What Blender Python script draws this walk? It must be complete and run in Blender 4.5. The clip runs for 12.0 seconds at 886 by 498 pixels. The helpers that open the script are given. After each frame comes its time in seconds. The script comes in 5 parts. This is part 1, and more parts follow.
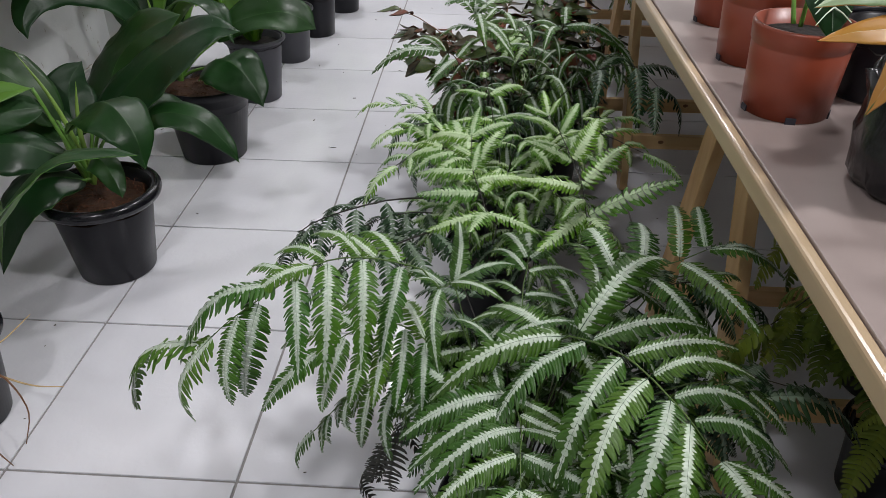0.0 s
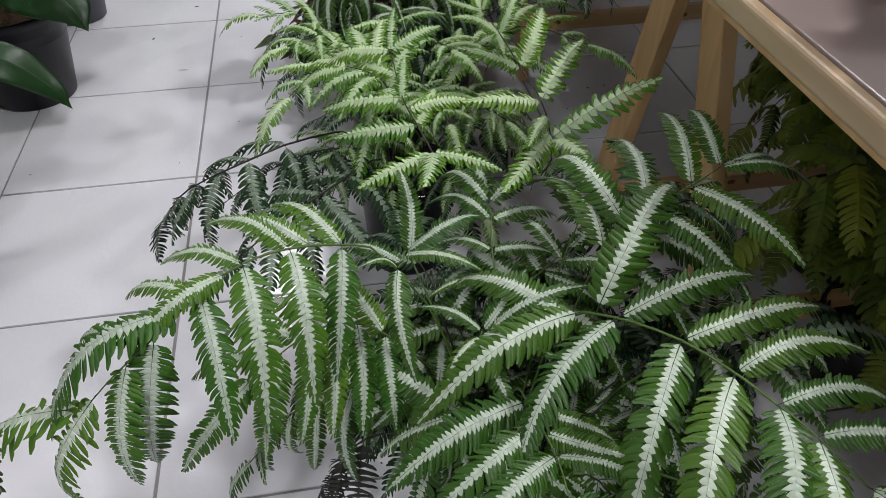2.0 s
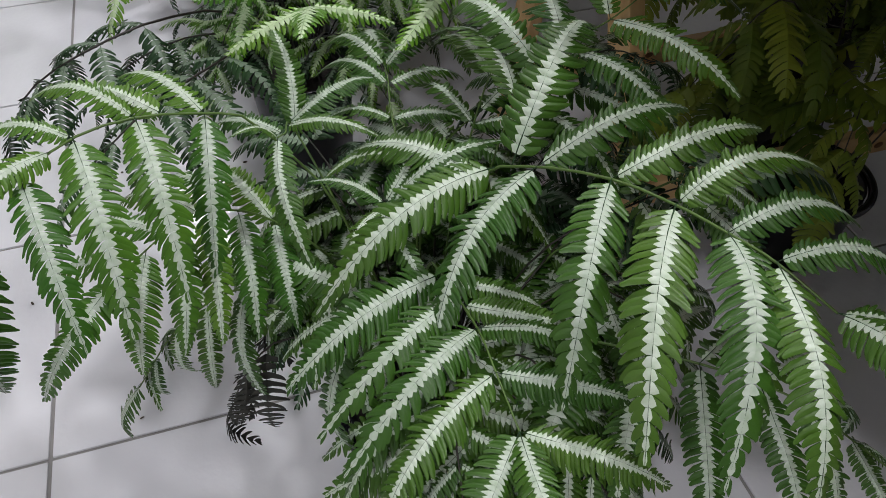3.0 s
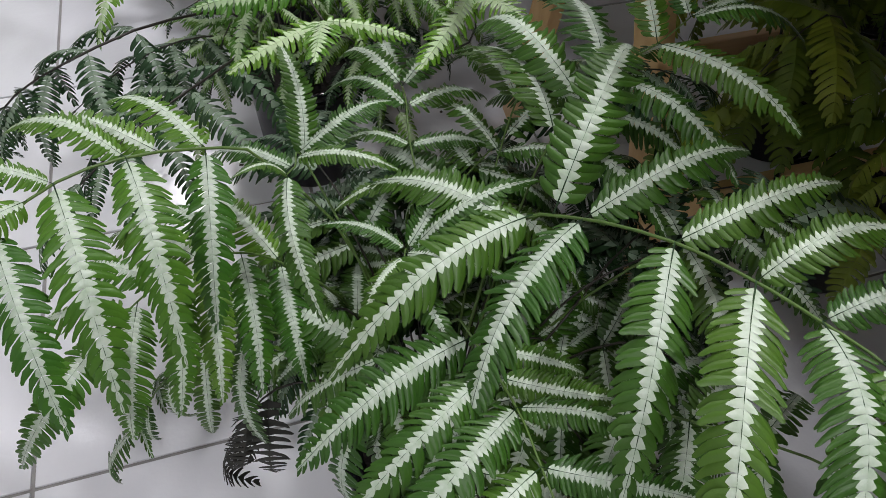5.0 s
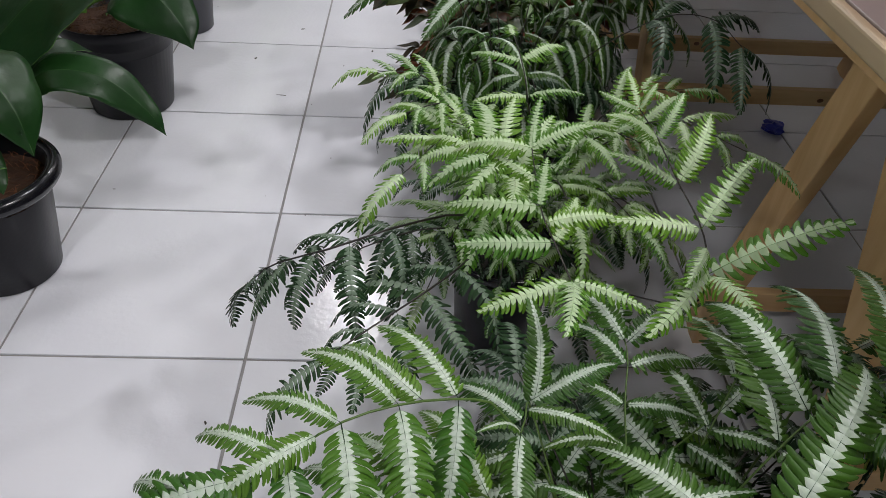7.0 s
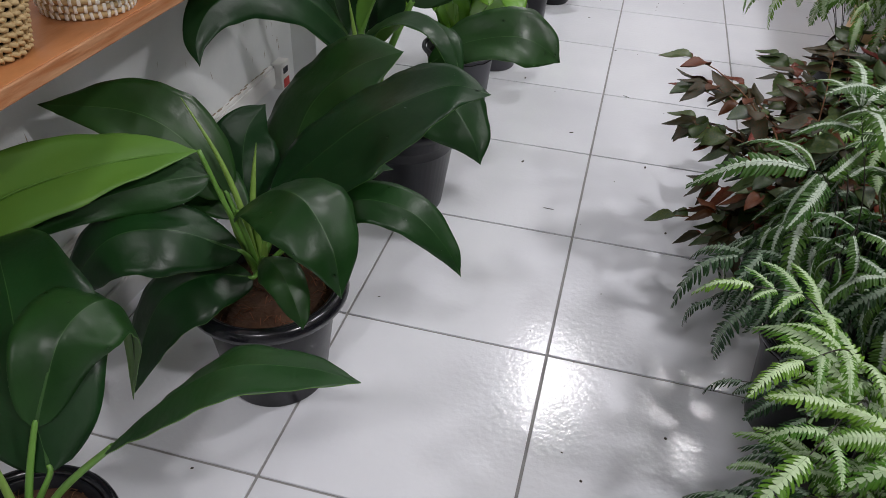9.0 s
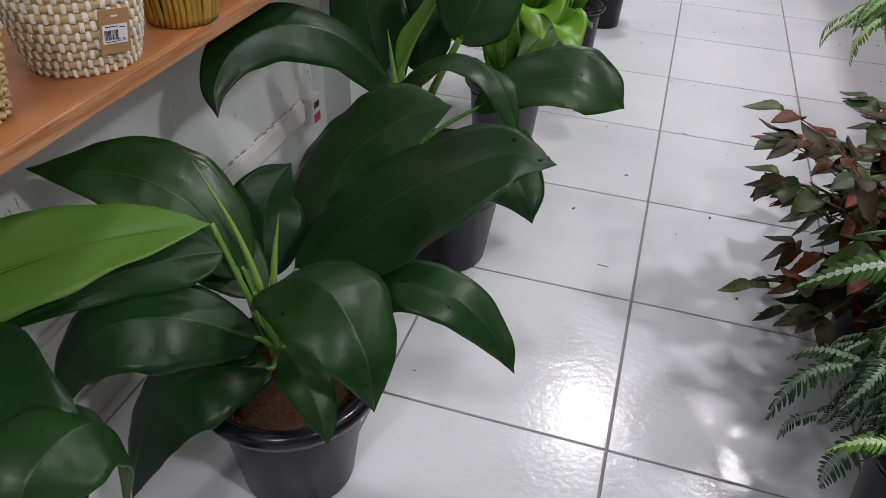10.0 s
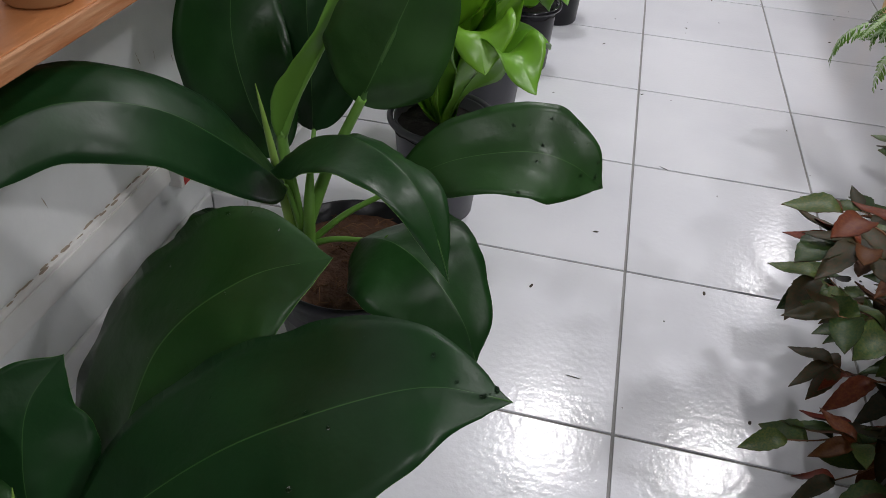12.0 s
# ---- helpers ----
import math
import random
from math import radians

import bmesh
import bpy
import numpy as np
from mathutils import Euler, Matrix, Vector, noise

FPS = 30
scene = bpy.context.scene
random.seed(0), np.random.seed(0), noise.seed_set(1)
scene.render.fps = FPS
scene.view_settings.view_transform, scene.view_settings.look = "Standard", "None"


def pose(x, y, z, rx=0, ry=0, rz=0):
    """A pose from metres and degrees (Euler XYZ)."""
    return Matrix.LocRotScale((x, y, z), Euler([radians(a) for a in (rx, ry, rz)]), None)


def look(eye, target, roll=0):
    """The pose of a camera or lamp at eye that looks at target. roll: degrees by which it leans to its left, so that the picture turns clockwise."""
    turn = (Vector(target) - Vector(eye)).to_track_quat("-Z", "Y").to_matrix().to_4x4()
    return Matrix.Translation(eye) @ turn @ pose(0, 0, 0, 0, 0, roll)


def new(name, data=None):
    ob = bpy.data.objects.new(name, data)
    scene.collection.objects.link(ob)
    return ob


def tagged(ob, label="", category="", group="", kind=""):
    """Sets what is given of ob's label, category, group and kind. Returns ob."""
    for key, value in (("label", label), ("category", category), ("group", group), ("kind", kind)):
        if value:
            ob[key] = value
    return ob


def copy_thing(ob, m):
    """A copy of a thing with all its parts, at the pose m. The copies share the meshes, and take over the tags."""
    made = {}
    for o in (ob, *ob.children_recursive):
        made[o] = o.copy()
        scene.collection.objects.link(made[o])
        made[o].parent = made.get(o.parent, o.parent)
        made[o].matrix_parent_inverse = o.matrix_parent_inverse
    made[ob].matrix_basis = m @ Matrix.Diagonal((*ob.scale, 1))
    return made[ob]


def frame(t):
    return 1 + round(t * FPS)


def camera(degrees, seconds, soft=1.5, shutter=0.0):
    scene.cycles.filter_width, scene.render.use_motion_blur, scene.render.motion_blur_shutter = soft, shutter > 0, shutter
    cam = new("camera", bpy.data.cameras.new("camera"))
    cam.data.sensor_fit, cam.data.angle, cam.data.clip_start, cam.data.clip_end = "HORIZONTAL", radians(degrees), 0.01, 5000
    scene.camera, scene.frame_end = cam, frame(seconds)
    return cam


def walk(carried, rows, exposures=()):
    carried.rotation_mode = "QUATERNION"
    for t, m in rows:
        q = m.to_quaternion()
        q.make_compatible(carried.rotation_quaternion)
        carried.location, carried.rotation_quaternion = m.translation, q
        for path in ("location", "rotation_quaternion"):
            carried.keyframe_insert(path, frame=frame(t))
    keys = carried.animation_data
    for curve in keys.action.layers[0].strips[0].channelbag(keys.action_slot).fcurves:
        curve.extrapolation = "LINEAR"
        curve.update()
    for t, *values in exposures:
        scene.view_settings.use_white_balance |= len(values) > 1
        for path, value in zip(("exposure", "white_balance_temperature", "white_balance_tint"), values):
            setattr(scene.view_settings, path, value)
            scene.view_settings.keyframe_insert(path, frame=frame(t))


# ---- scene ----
cam = camera(60.9, 12.0, soft=0.75)
PATH = [
    (0, (0.89, -0.945, 1.167), (0.81, 0.729, 0.076), 0.8),
    (0.5, (0.87, -0.912, 1.161), (0.776, 0.76, 0.068), 0.7),
    (1, (0.869, -0.885, 1.164), (0.764, 0.787, 0.072), 0.6),
    (1.5, (0.847, -0.815, 1.138), (0.84, 0.806, -0.034), -0.1),
    (2, (0.801, -0.685, 1.082), (1.051, 0.802, -0.233), -0.2),
    (2.5, (0.793, -0.672, 1.04), (1.178, 0.705, -0.359), 0.4),
    (2.7, (0.813, -0.667, 1.003), (1.206, 0.68, -0.423), 0.1),
    (4.3, (0.857, -0.573, 0.933), (1.278, 0.687, -0.562), -1.2),
    (4.5, (0.847, -0.571, 0.934), (1.273, 0.687, -0.561), -0.9),
    (5, (0.831, -0.563, 0.957), (1.247, 0.71, -0.529), 1.4),
    (5.5, (0.807, -0.558, 0.984), (1.153, 0.794, -0.449), 2.1),
    (6, (0.783, -0.551, 1.013), (1.06, 0.886, -0.35), 1.9),
    (6.5, (0.78, -0.531, 1.062), (0.956, 0.978, -0.24), 1.6),
    (7, (0.752, -0.508, 1.076), (0.848, 1.032, -0.196), 3.8),
    (7.3, (0.692, -0.498, 1.103), (0.727, 1.052, -0.16), 4.7),
    (7.5, (0.641, -0.487, 1.094), (0.615, 1.076, -0.153), 4.1),
    (7.6, (0.606, -0.483, 1.093), (0.547, 1.086, -0.147), 4.5),
    (7.7, (0.573, -0.495, 1.1), (0.469, 1.078, -0.13), 3.9),
    (9.3, (0.473, -0.211, 1.146), (0.076, 1.342, -0.051), 2.8),
    (9.5, (0.453, -0.17, 1.141), (0.032, 1.378, -0.053), 2.6),
    (10, (0.395, -0.061, 1.127), (-0.042, 1.488, -0.06), 2.5),
    (10.5, (0.244, 0.089, 1.109), (-0.172, 1.617, -0.113), 3.2),
    (11, (0.221, 0.224, 1.101), (-0.191, 1.737, -0.141), 3.4),
    (11.5, (0.264, 0.385, 1.067), (-0.131, 1.892, -0.187), 4.0),
    (12, (0.305, 0.49, 1.052), (0.006, 2.021, -0.199), 3.8),
]
walk(cam, [(t, look(eye, target, roll)) for t, eye, target, roll in PATH],
     [(0, 0.04), (2, 0.05), (2.7, 0.1), (4.3, 0.26), (5, 0.22), (6, 0.12), (7, 0.03), (9.3, 0.0), (12, -0.06)])

# ---- light ----
world = bpy.data.worlds.new("world")
scene.world = world
world.use_nodes = True
world.node_tree.nodes["Background"].inputs[0].default_value = (0.9, 0.95, 1.0, 1)
world.node_tree.nodes["Background"].inputs[1].default_value = 0.02
CEIL = 2.85
# x, y, watts; the lamp at y -1.7 is unseen, added as fill
LAMPS = [(0.41, 3.55, 21), (1.41, 3.55, 19), (2.05, 5.7, 17), (1.55, 1.35, 23), (0.25, -1.7, 23), (2.4, -0.5, 42)]

# ---- materials ----
def material(name, color, rough=0.5, metal=0.0, spec=0.5, second=None, scale=8.0, detail=4.0, amount=0.5,
             bump=0.0, bump_scale=60.0, vary=0.0, coat=0.0, stretch=(1, 1, 1), coords="Object", rough_var=0.0,
             subsurface=0.0):
    m = bpy.data.materials.new(name)
    m.use_nodes = True
    nt = m.node_tree
    b = nt.nodes["Principled BSDF"]
    b.inputs["Roughness"].default_value = rough
    b.inputs["Metallic"].default_value = metal
    b.inputs["Specular IOR Level"].default_value = spec
    b.inputs["Coat Weight"].default_value = coat
    b.inputs["Coat Roughness"].default_value = 0.15
    if coords == "World":
        src = nt.nodes.new("ShaderNodeNewGeometry").outputs["Position"]
    else:
        src = nt.nodes.new("ShaderNodeTexCoord").outputs[coords]
    mp = nt.nodes.new("ShaderNodeMapping")
    mp.inputs["Scale"].default_value = stretch
    nt.links.new(src, mp.inputs["Vector"])
    big = nt.nodes.new("ShaderNodeTexNoise")
    big.inputs["Scale"].default_value = scale
    big.inputs["Detail"].default_value = detail
    nt.links.new(mp.outputs[0], big.inputs["Vector"])
    mix = nt.nodes.new("ShaderNodeMix")
    mix.data_type = "RGBA"
    mix.inputs[6].default_value = (*color, 1)
    mix.inputs[7].default_value = (*(second or [c * 0.75 for c in color]), 1)
    ramp = nt.nodes.new("ShaderNodeMapRange")
    ramp.inputs["From Min"].default_value = 0.35
    ramp.inputs["From Max"].default_value = 0.7
    ramp.inputs["To Max"].default_value = amount
    nt.links.new(big.outputs["Fac"], ramp.inputs["Value"])
    nt.links.new(ramp.outputs[0], mix.inputs[0])
    out = mix.outputs[2]
    if vary:
        info = nt.nodes.new("ShaderNodeObjectInfo")
        hsv = nt.nodes.new("ShaderNodeHueSaturation")
        r1 = nt.nodes.new("ShaderNodeMapRange")
        r1.inputs["To Min"].default_value = 1 - vary
        r1.inputs["To Max"].default_value = 1 + vary
        nt.links.new(info.outputs["Random"], r1.inputs["Value"])
        nt.links.new(r1.outputs[0], hsv.inputs["Value"])
        r2 = nt.nodes.new("ShaderNodeMapRange")
        r2.inputs["To Min"].default_value = 0.5 + vary * 0.06
        r2.inputs["To Max"].default_value = 0.5 - vary * 0.06
        nt.links.new(info.outputs["Random"], r2.inputs["Value"])
        nt.links.new(r2.outputs[0], hsv.inputs["Hue"])
        nt.links.new(out, hsv.inputs["Color"])
        out = hsv.outputs[0]
    nt.links.new(out, b.inputs["Base Color"])
    if rough_var:
        rr = nt.nodes.new("ShaderNodeMapRange")
        rr.inputs["To Min"].default_value = max(0.02, rough - rough_var)
        rr.inputs["To Max"].default_value = rough + rough_var
        nt.links.new(big.outputs["Fac"], rr.inputs["Value"])
        nt.links.new(rr.outputs[0], b.inputs["Roughness"])
    if bump:
        fine = nt.nodes.new("ShaderNodeTexNoise")
        fine.inputs["Scale"].default_value = bump_scale
        fine.inputs["Detail"].default_value = 3
        nt.links.new(mp.outputs[0], fine.inputs["Vector"])
        bn = nt.nodes.new("ShaderNodeBump")
        bn.inputs["Strength"].default_value = bump
        bn.inputs["Distance"].default_value = 0.004
        nt.links.new(fine.outputs["Fac"], bn.inputs["Height"])
        nt.links.new(bn.outputs[0], b.inputs["Normal"])
    if subsurface:
        b.inputs["Transmission Weight"].default_value = 0.0
        b.inputs["Subsurface Weight"].default_value = subsurface
        b.inputs["Subsurface Radius"].default_value = (0.002, 0.004, 0.001)
    return m


def glow(name, color, strength):
    m = bpy.data.materials.new(name)
    m.use_nodes = True
    b = m.node_tree.nodes["Principled BSDF"]
    b.inputs["Base Color"].default_value = (0.9, 0.9, 0.9, 1)
    b.inputs["Emission Color"].default_value = (*color, 1)
    b.inputs["Emission Strength"].default_value = strength
    return m


M_TILE = material("glazed_tile", (0.76, 0.77, 0.81), 0.17, second=(0.66, 0.67, 0.72), scale=2.6, amount=0.8, bump=0.16,
                  bump_scale=70, vary=0.03, coords="World", rough_var=0.06)
M_GROUT = material("grout", (0.29, 0.285, 0.28), 0.9, second=(0.18, 0.17, 0.17), scale=14, coords="World", bump=0.3)
M_WALL = material("wall_paint", (0.77, 0.79, 0.79), 0.5, second=(0.54, 0.56, 0.55), scale=5, amount=0.55, bump=0.12,
                  bump_scale=90, coords="World")
# unseen walls and ceiling, darkened so that less light bounces back
M_UNSEEN_WALL = material("unseen_wall_grey", (0.30, 0.30, 0.29), 0.7, second=(0.22, 0.22, 0.21), scale=2, coords="World")
M_CEIL = material("ceiling_paint", (0.45, 0.45, 0.45), 0.8, coords="World", bump=0.05)
M_BASE = material("skirting_tile", (0.70, 0.71, 0.72), 0.3, second=(0.45, 0.44, 0.42), scale=7, coords="World")
M_PLASTIC_W = material("white_plastic", (0.78, 0.78, 0.77), 0.4, second=(0.6, 0.58, 0.54), scale=12)
M_SHELF = material("shelf_wood", (0.52, 0.215, 0.08), 0.42, second=(0.31, 0.125, 0.047), scale=5, stretch=(3, 0.8, 3),
                   bump=0.2, bump_scale=30, detail=8, amount=0.9)
M_SHELF_EDGE = material("shelf_edge_wood", (0.38, 0.14, 0.05), 0.6, second=(0.62, 0.36, 0.2), scale=18, stretch=(5, 0.5, 5),
                        bump=0.3, bump_scale=50, amount=0.7)
M_PINE = material("pine", (0.64, 0.44, 0.22), 0.45, second=(0.50, 0.30, 0.13), scale=5, stretch=(7, 7, 0.7), detail=8,
                  amount=0.9, bump=0.1, vary=0.08)
M_PINE_RAIL = material("pine_rail", (0.64, 0.44, 0.22), 0.45, second=(0.50, 0.30, 0.13), scale=5, stretch=(0.7, 7, 7), detail=8,
                       amount=0.9, bump=0.1, vary=0.08)
M_KNOT = material("pine_knot", (0.20, 0.10, 0.04), 0.6, scale=40)
M_TABLETOP = material("tabletop_laminate", (0.29, 0.24, 0.225), 0.32, second=(0.22, 0.175, 0.16), scale=5, amount=0.7,
                      bump=0.03, coords="World", rough_var=0.1)
M_EDGE = material("table_edge_wood", (0.42, 0.32, 0.20), 0.35, second=(0.30, 0.21, 0.12), scale=6, stretch=(6, 0.5, 6), coat=0.15)
M_POT = material("black_pot_plastic", (0.007, 0.007, 0.010), 0.34, second=(0.013, 0.013, 0.017), scale=9, bump=0.05, spec=0.28,
                 bump_scale=140, rough_var=0.08)
M_POT_RIM = material("black_pot_rim", (0.007, 0.007, 0.010), 0.2, second=(0.014, 0.014, 0.018), scale=14, bump=0.05, bump_scale=90)
M_POT_GREY = material("grey_pot_plastic", (0.04, 0.04, 0.05), 0.45, second=(0.06, 0.06, 0.07), scale=9, bump=0.05)
M_TERRA = material("terracotta_plastic", (0.235, 0.047, 0.022), 0.35, second=(0.18, 0.036, 0.017), scale=10, bump=0.04)
M_SOIL = material("coir_soil", (0.045, 0.019, 0.009), 0.95, second=(0.10, 0.042, 0.017), scale=60, bump=0.9, bump_scale=120)
M_DARKSOIL = material("dark_soil", (0.009, 0.007, 0.006), 0.95, second=(0.022, 0.017, 0.013), scale=80, bump=0.9, bump_scale=120)
M_COIR = material("coir_fibre", (0.17, 0.07, 0.028), 0.9, vary=0.3)
M_BAG = material("black_bag_plastic", (0.012, 0.012, 0.014), 0.22, scale=12, bump=0.5, bump_scale=35)
M_LEAF = material("philodendron_leaf", (0.0075, 0.034, 0.0065), 0.38, second=(0.013, 0.058, 0.010), scale=9, amount=0.8,
                  bump=0.22, bump_scale=45, vary=0.3, spec=0.32, rough_var=0.2)
M_WATER = material("water", (0.9, 0.95, 0.95), 0.03, scale=5)
M_WATER.node_tree.nodes["Principled BSDF"].inputs["Transmission Weight"].default_value = 1.0
M_WATER.node_tree.nodes["Principled BSDF"].inputs["IOR"].default_value = 1.33
M_LEAF_UNDER = material("philodendron_underside", (0.085, 0.20, 0.025), 0.45, second=(0.075, 0.2, 0.03), scale=12, vary=0.1, bump=0.05)
M_RIB = material("philodendron_midrib", (0.035, 0.098, 0.020), 0.4, scale=20, vary=0.12)
M_PETIOLE = material("petiole_green", (0.14, 0.30, 0.05), 0.4, second=(0.09, 0.22, 0.035), scale=12)
M_SPROUT = material("sprout_lime", (0.22, 0.36, 0.07), 0.42, second=(0.16, 0.30, 0.05), scale=14)
M_NEST = material("lime_leaf", (0.14, 0.33, 0.02), 0.36, second=(0.085, 0.24, 0.014), scale=12, vary=0.15, bump=0.08)
M_FERN = material("fern_green", (0.031, 0.088, 0.008), 0.42, spec=0.34, second=(0.050, 0.122, 0.010), scale=5, vary=0.22, bump=0.08)
M_SILVER = material("fern_silver", (0.47, 0.54, 0.46), 0.45, spec=0.3, second=(0.29, 0.39, 0.26), scale=26, vary=0.12, amount=0.7)
M_FERN_L = material("fern_light_green", (0.065, 0.170, 0.012), 0.42, spec=0.3, second=(0.115, 0.25, 0.02), scale=5, vary=0.22, bump=0.08)
M_FERN_M = material("fern_mid_green", (0.042, 0.120, 0.010), 0.42, spec=0.3, second=(0.080, 0.185, 0.014), scale=6, vary=0.25, bump=0.08)
M_SILVER_L = material("fern_pale", (0.42, 0.53, 0.33), 0.5, spec=0.25, second=(0.28, 0.43, 0.20), scale=9, vary=0.12)
# dark greens for ribs and dark fronds; on low inner fronds they paint shade
M_FERN_D = material("fern_dark_shaded_green", (0.011, 0.036, 0.011), 0.5, spec=0.2, second=(0.022, 0.06, 0.02), scale=5, vary=0.25)
M_SILVER_D = material("fern_grey_shaded_stripe", (0.15, 0.21, 0.145), 0.5, second=(0.09, 0.145, 0.09), scale=9, vary=0.15)
M_FERN_Y = material("fern_yellow_green", (0.14, 0.19, 0.015), 0.5, spec=0.3, second=(0.06, 0.11, 0.01), scale=5, vary=0.3)
M_DEAD = material("dead_frond", (0.02, 0.022, 0.018), 0.8, second=(0.04, 0.038, 0.03), scale=12)
M_RACHIS = material("rachis_green", (0.075, 0.14, 0.025), 0.5, second=(0.05, 0.095, 0.018), scale=20)
M_RACHIS_D = material("stipe_dark", (0.02, 0.016, 0.012), 0.5, scale=20)
M_RED1 = material("red_leaf_dark", (0.018, 0.026, 0.010), 0.5, spec=0.22, second=(0.085, 0.026, 0.009), scale=18, vary=0.4)
M_RED2 = material("red_leaf_rust", (0.080, 0.014, 0.007), 0.45, spec=0.18, second=(0.17, 0.06, 0.012), scale=18, vary=0.35)
M_RED3 = material("red_leaf_green", (0.016, 0.048, 0.012), 0.42, spec=0.3, second=(0.11, 0.10, 0.02), scale=22, vary=0.35)
M_TWIG = material("twig", (0.16, 0.07, 0.03), 0.7, scale=30)
M_STRAW = material("straw", (0.58, 0.43, 0.22), 0.7, second=(0.30, 0.19, 0.07), scale=45, stretch=(1, 1, 6), bump=0.4)
M_WHITEWEAVE = material("white_weave", (0.80, 0.77, 0.70), 0.7, second=(0.64, 0.58, 0.48), scale=50, bump=0.3, vary=0.06)
M_ROPE = material("yellow_rope", (0.52, 0.31, 0.05), 0.75, second=(0.30, 0.15, 0.02), scale=40, bump=0.5, vary=0.2)
M_BROWNWEAVE = material("brown_weave", (0.35, 0.15, 0.06), 0.75, second=(0.22, 0.08, 0.03), scale=50, bump=0.4)
M_KRAFT = material("kraft_card", (0.42, 0.24, 0.11), 0.8, second=(0.36, 0.19, 0.08), scale=30)
M_PAPER = material("label_paper", (0.82, 0.82, 0.84), 0.6, scale=30)
M_INK = material("ink", (0.02, 0.02, 0.03), 0.6, scale=30)
M_BLUE = material("blue_plastic", (0.03, 0.04, 0.35), 0.3, scale=30)
M_RED = material("red_print", (0.55, 0.04, 0.03), 0.5, scale=30)
M_GRIME = material("brown_grime", (0.34, 0.28, 0.22), 0.9, scale=60)
M_DIRT = material("dirt_specks", (0.06, 0.05, 0.04), 0.9, scale=60)
M_ORANGE = material("orange_leaf", (0.42, 0.17, 0.025), 0.4, second=(0.16, 0.2, 0.05), scale=7, vary=0.2)
M_GREYGREEN = material("grey_green_leaf", (0.17, 0.25, 0.12), 0.45, second=(0.12, 0.2, 0.09), scale=9)
M_VEIN = material("white_vein", (0.62, 0.72, 0.58), 0.5, scale=20)
M_METAL = material("grey_metal", (0.35, 0.35, 0.36), 0.35, metal=1.0, scale=20)
M_LED = glow("led_diffuser", (1.0, 0.98, 1.0), 16.0)


# ---- mesh helpers ----
def link_mesh(name, me, mats, parent=None, m=None, smooth=True, label=""):
    ob = new(name, me)
    if not me.materials:
        for mt in (mats if isinstance(mats, (list, tuple)) else [mats]):
            me.materials.append(mt)
    if smooth and not me.get("smoothed"):
        me.polygons.foreach_set("use_smooth", [True] * len(me.polygons))
        me["smoothed"] = 1
    if parent is not None:
        ob.parent = parent
    if m is not None:
        ob.matrix_basis = m
    if label:
        ob["label"] = label
    return ob


def part(name, bm, mats, parent=None, label="", m=None, smooth=False):
    me = bpy.data.meshes.new(name)
    bm.to_mesh(me)
    bm.free()
    return link_mesh(name, me, mats, parent, m, smooth, label)


def thing(name, loc, label, category, group="", kind=""):
    ob = new(name)
    ob.location = loc
    ob.empty_display_size = 0.05
    return tagged(ob, label, category, group, kind)


def box_bm(x0, x1, y0, y1, z0, z1, bevel=0.0, seg=2):
    bm = bmesh.new()
    bmesh.ops.create_cube(bm, size=1.0, matrix=Matrix.Translation(((x0 + x1) / 2, (y0 + y1) / 2, (z0 + z1) / 2))
                          @ Matrix.Diagonal((x1 - x0, y1 - y0, z1 - z0, 1)))
    if bevel:
        bmesh.ops.bevel(bm, geom=bm.edges[:], offset=bevel, segments=seg, profile=0.5, affect="EDGES")
    return bm


def beam_bm(a, b, w, t, side, bevel=0.002):
    """A board from a to b, w wide along side, t thick."""
    a, b, side = Vector(a), Vector(b), Vector(side)
    d = b - a
    z = d.normalized()
    x = (side - side.dot(z) * z).normalized()
    y = z.cross(x)
    bm = bmesh.new()
    m = Matrix.Translation((a + b) / 2) @ Matrix((x, y, z)).transposed().to_4x4() @ Matrix.Diagonal((w, t, d.length, 1))
    bmesh.ops.create_cube(bm, size=1.0, matrix=m)
    bmesh.ops.bevel(bm, geom=bm.edges[:], offset=bevel, segments=2, profile=0.5, affect="EDGES")
    return bm


def lathe_bm(profile, seg=40, wobble=0.0):
    """Turns (r, z) pairs about the z axis."""
    bm = bmesh.new()
    rings = []
    for r, z in profile:
        rings.append([bm.verts.new((r * math.cos(2 * math.pi * k / seg), r * math.sin(2 * math.pi * k / seg),
                                    z + wobble * math.sin(6 * math.pi * k / seg))) for k in range(seg)])
    for a, b in zip(rings, rings[1:]):
        for k in range(seg):
            bm.faces.new((a[k], a[(k + 1) % seg], b[(k + 1) % seg], b[k]))
    return bm


def spline(points, n):
    """Catmull-Rom through the points, n samples."""
    p = [Vector(q) for q in points]
    p = [p[0] * 2 - p[1]] + p + [p[-1] * 2 - p[-2]]
    out = []
    segs = len(p) - 3
    for i in range(n):
        u = i / (n - 1) * segs
        k = min(int(u), segs - 1)
        t = u - k
        a, b, c, d = p[k:k + 4]
        out.append(0.5 * ((2 * b) + (c - a) * t + (2 * a - 5 * b + 4 * c - d) * t * t + (3 * b - a - 3 * c + d) * t ** 3))
    return out


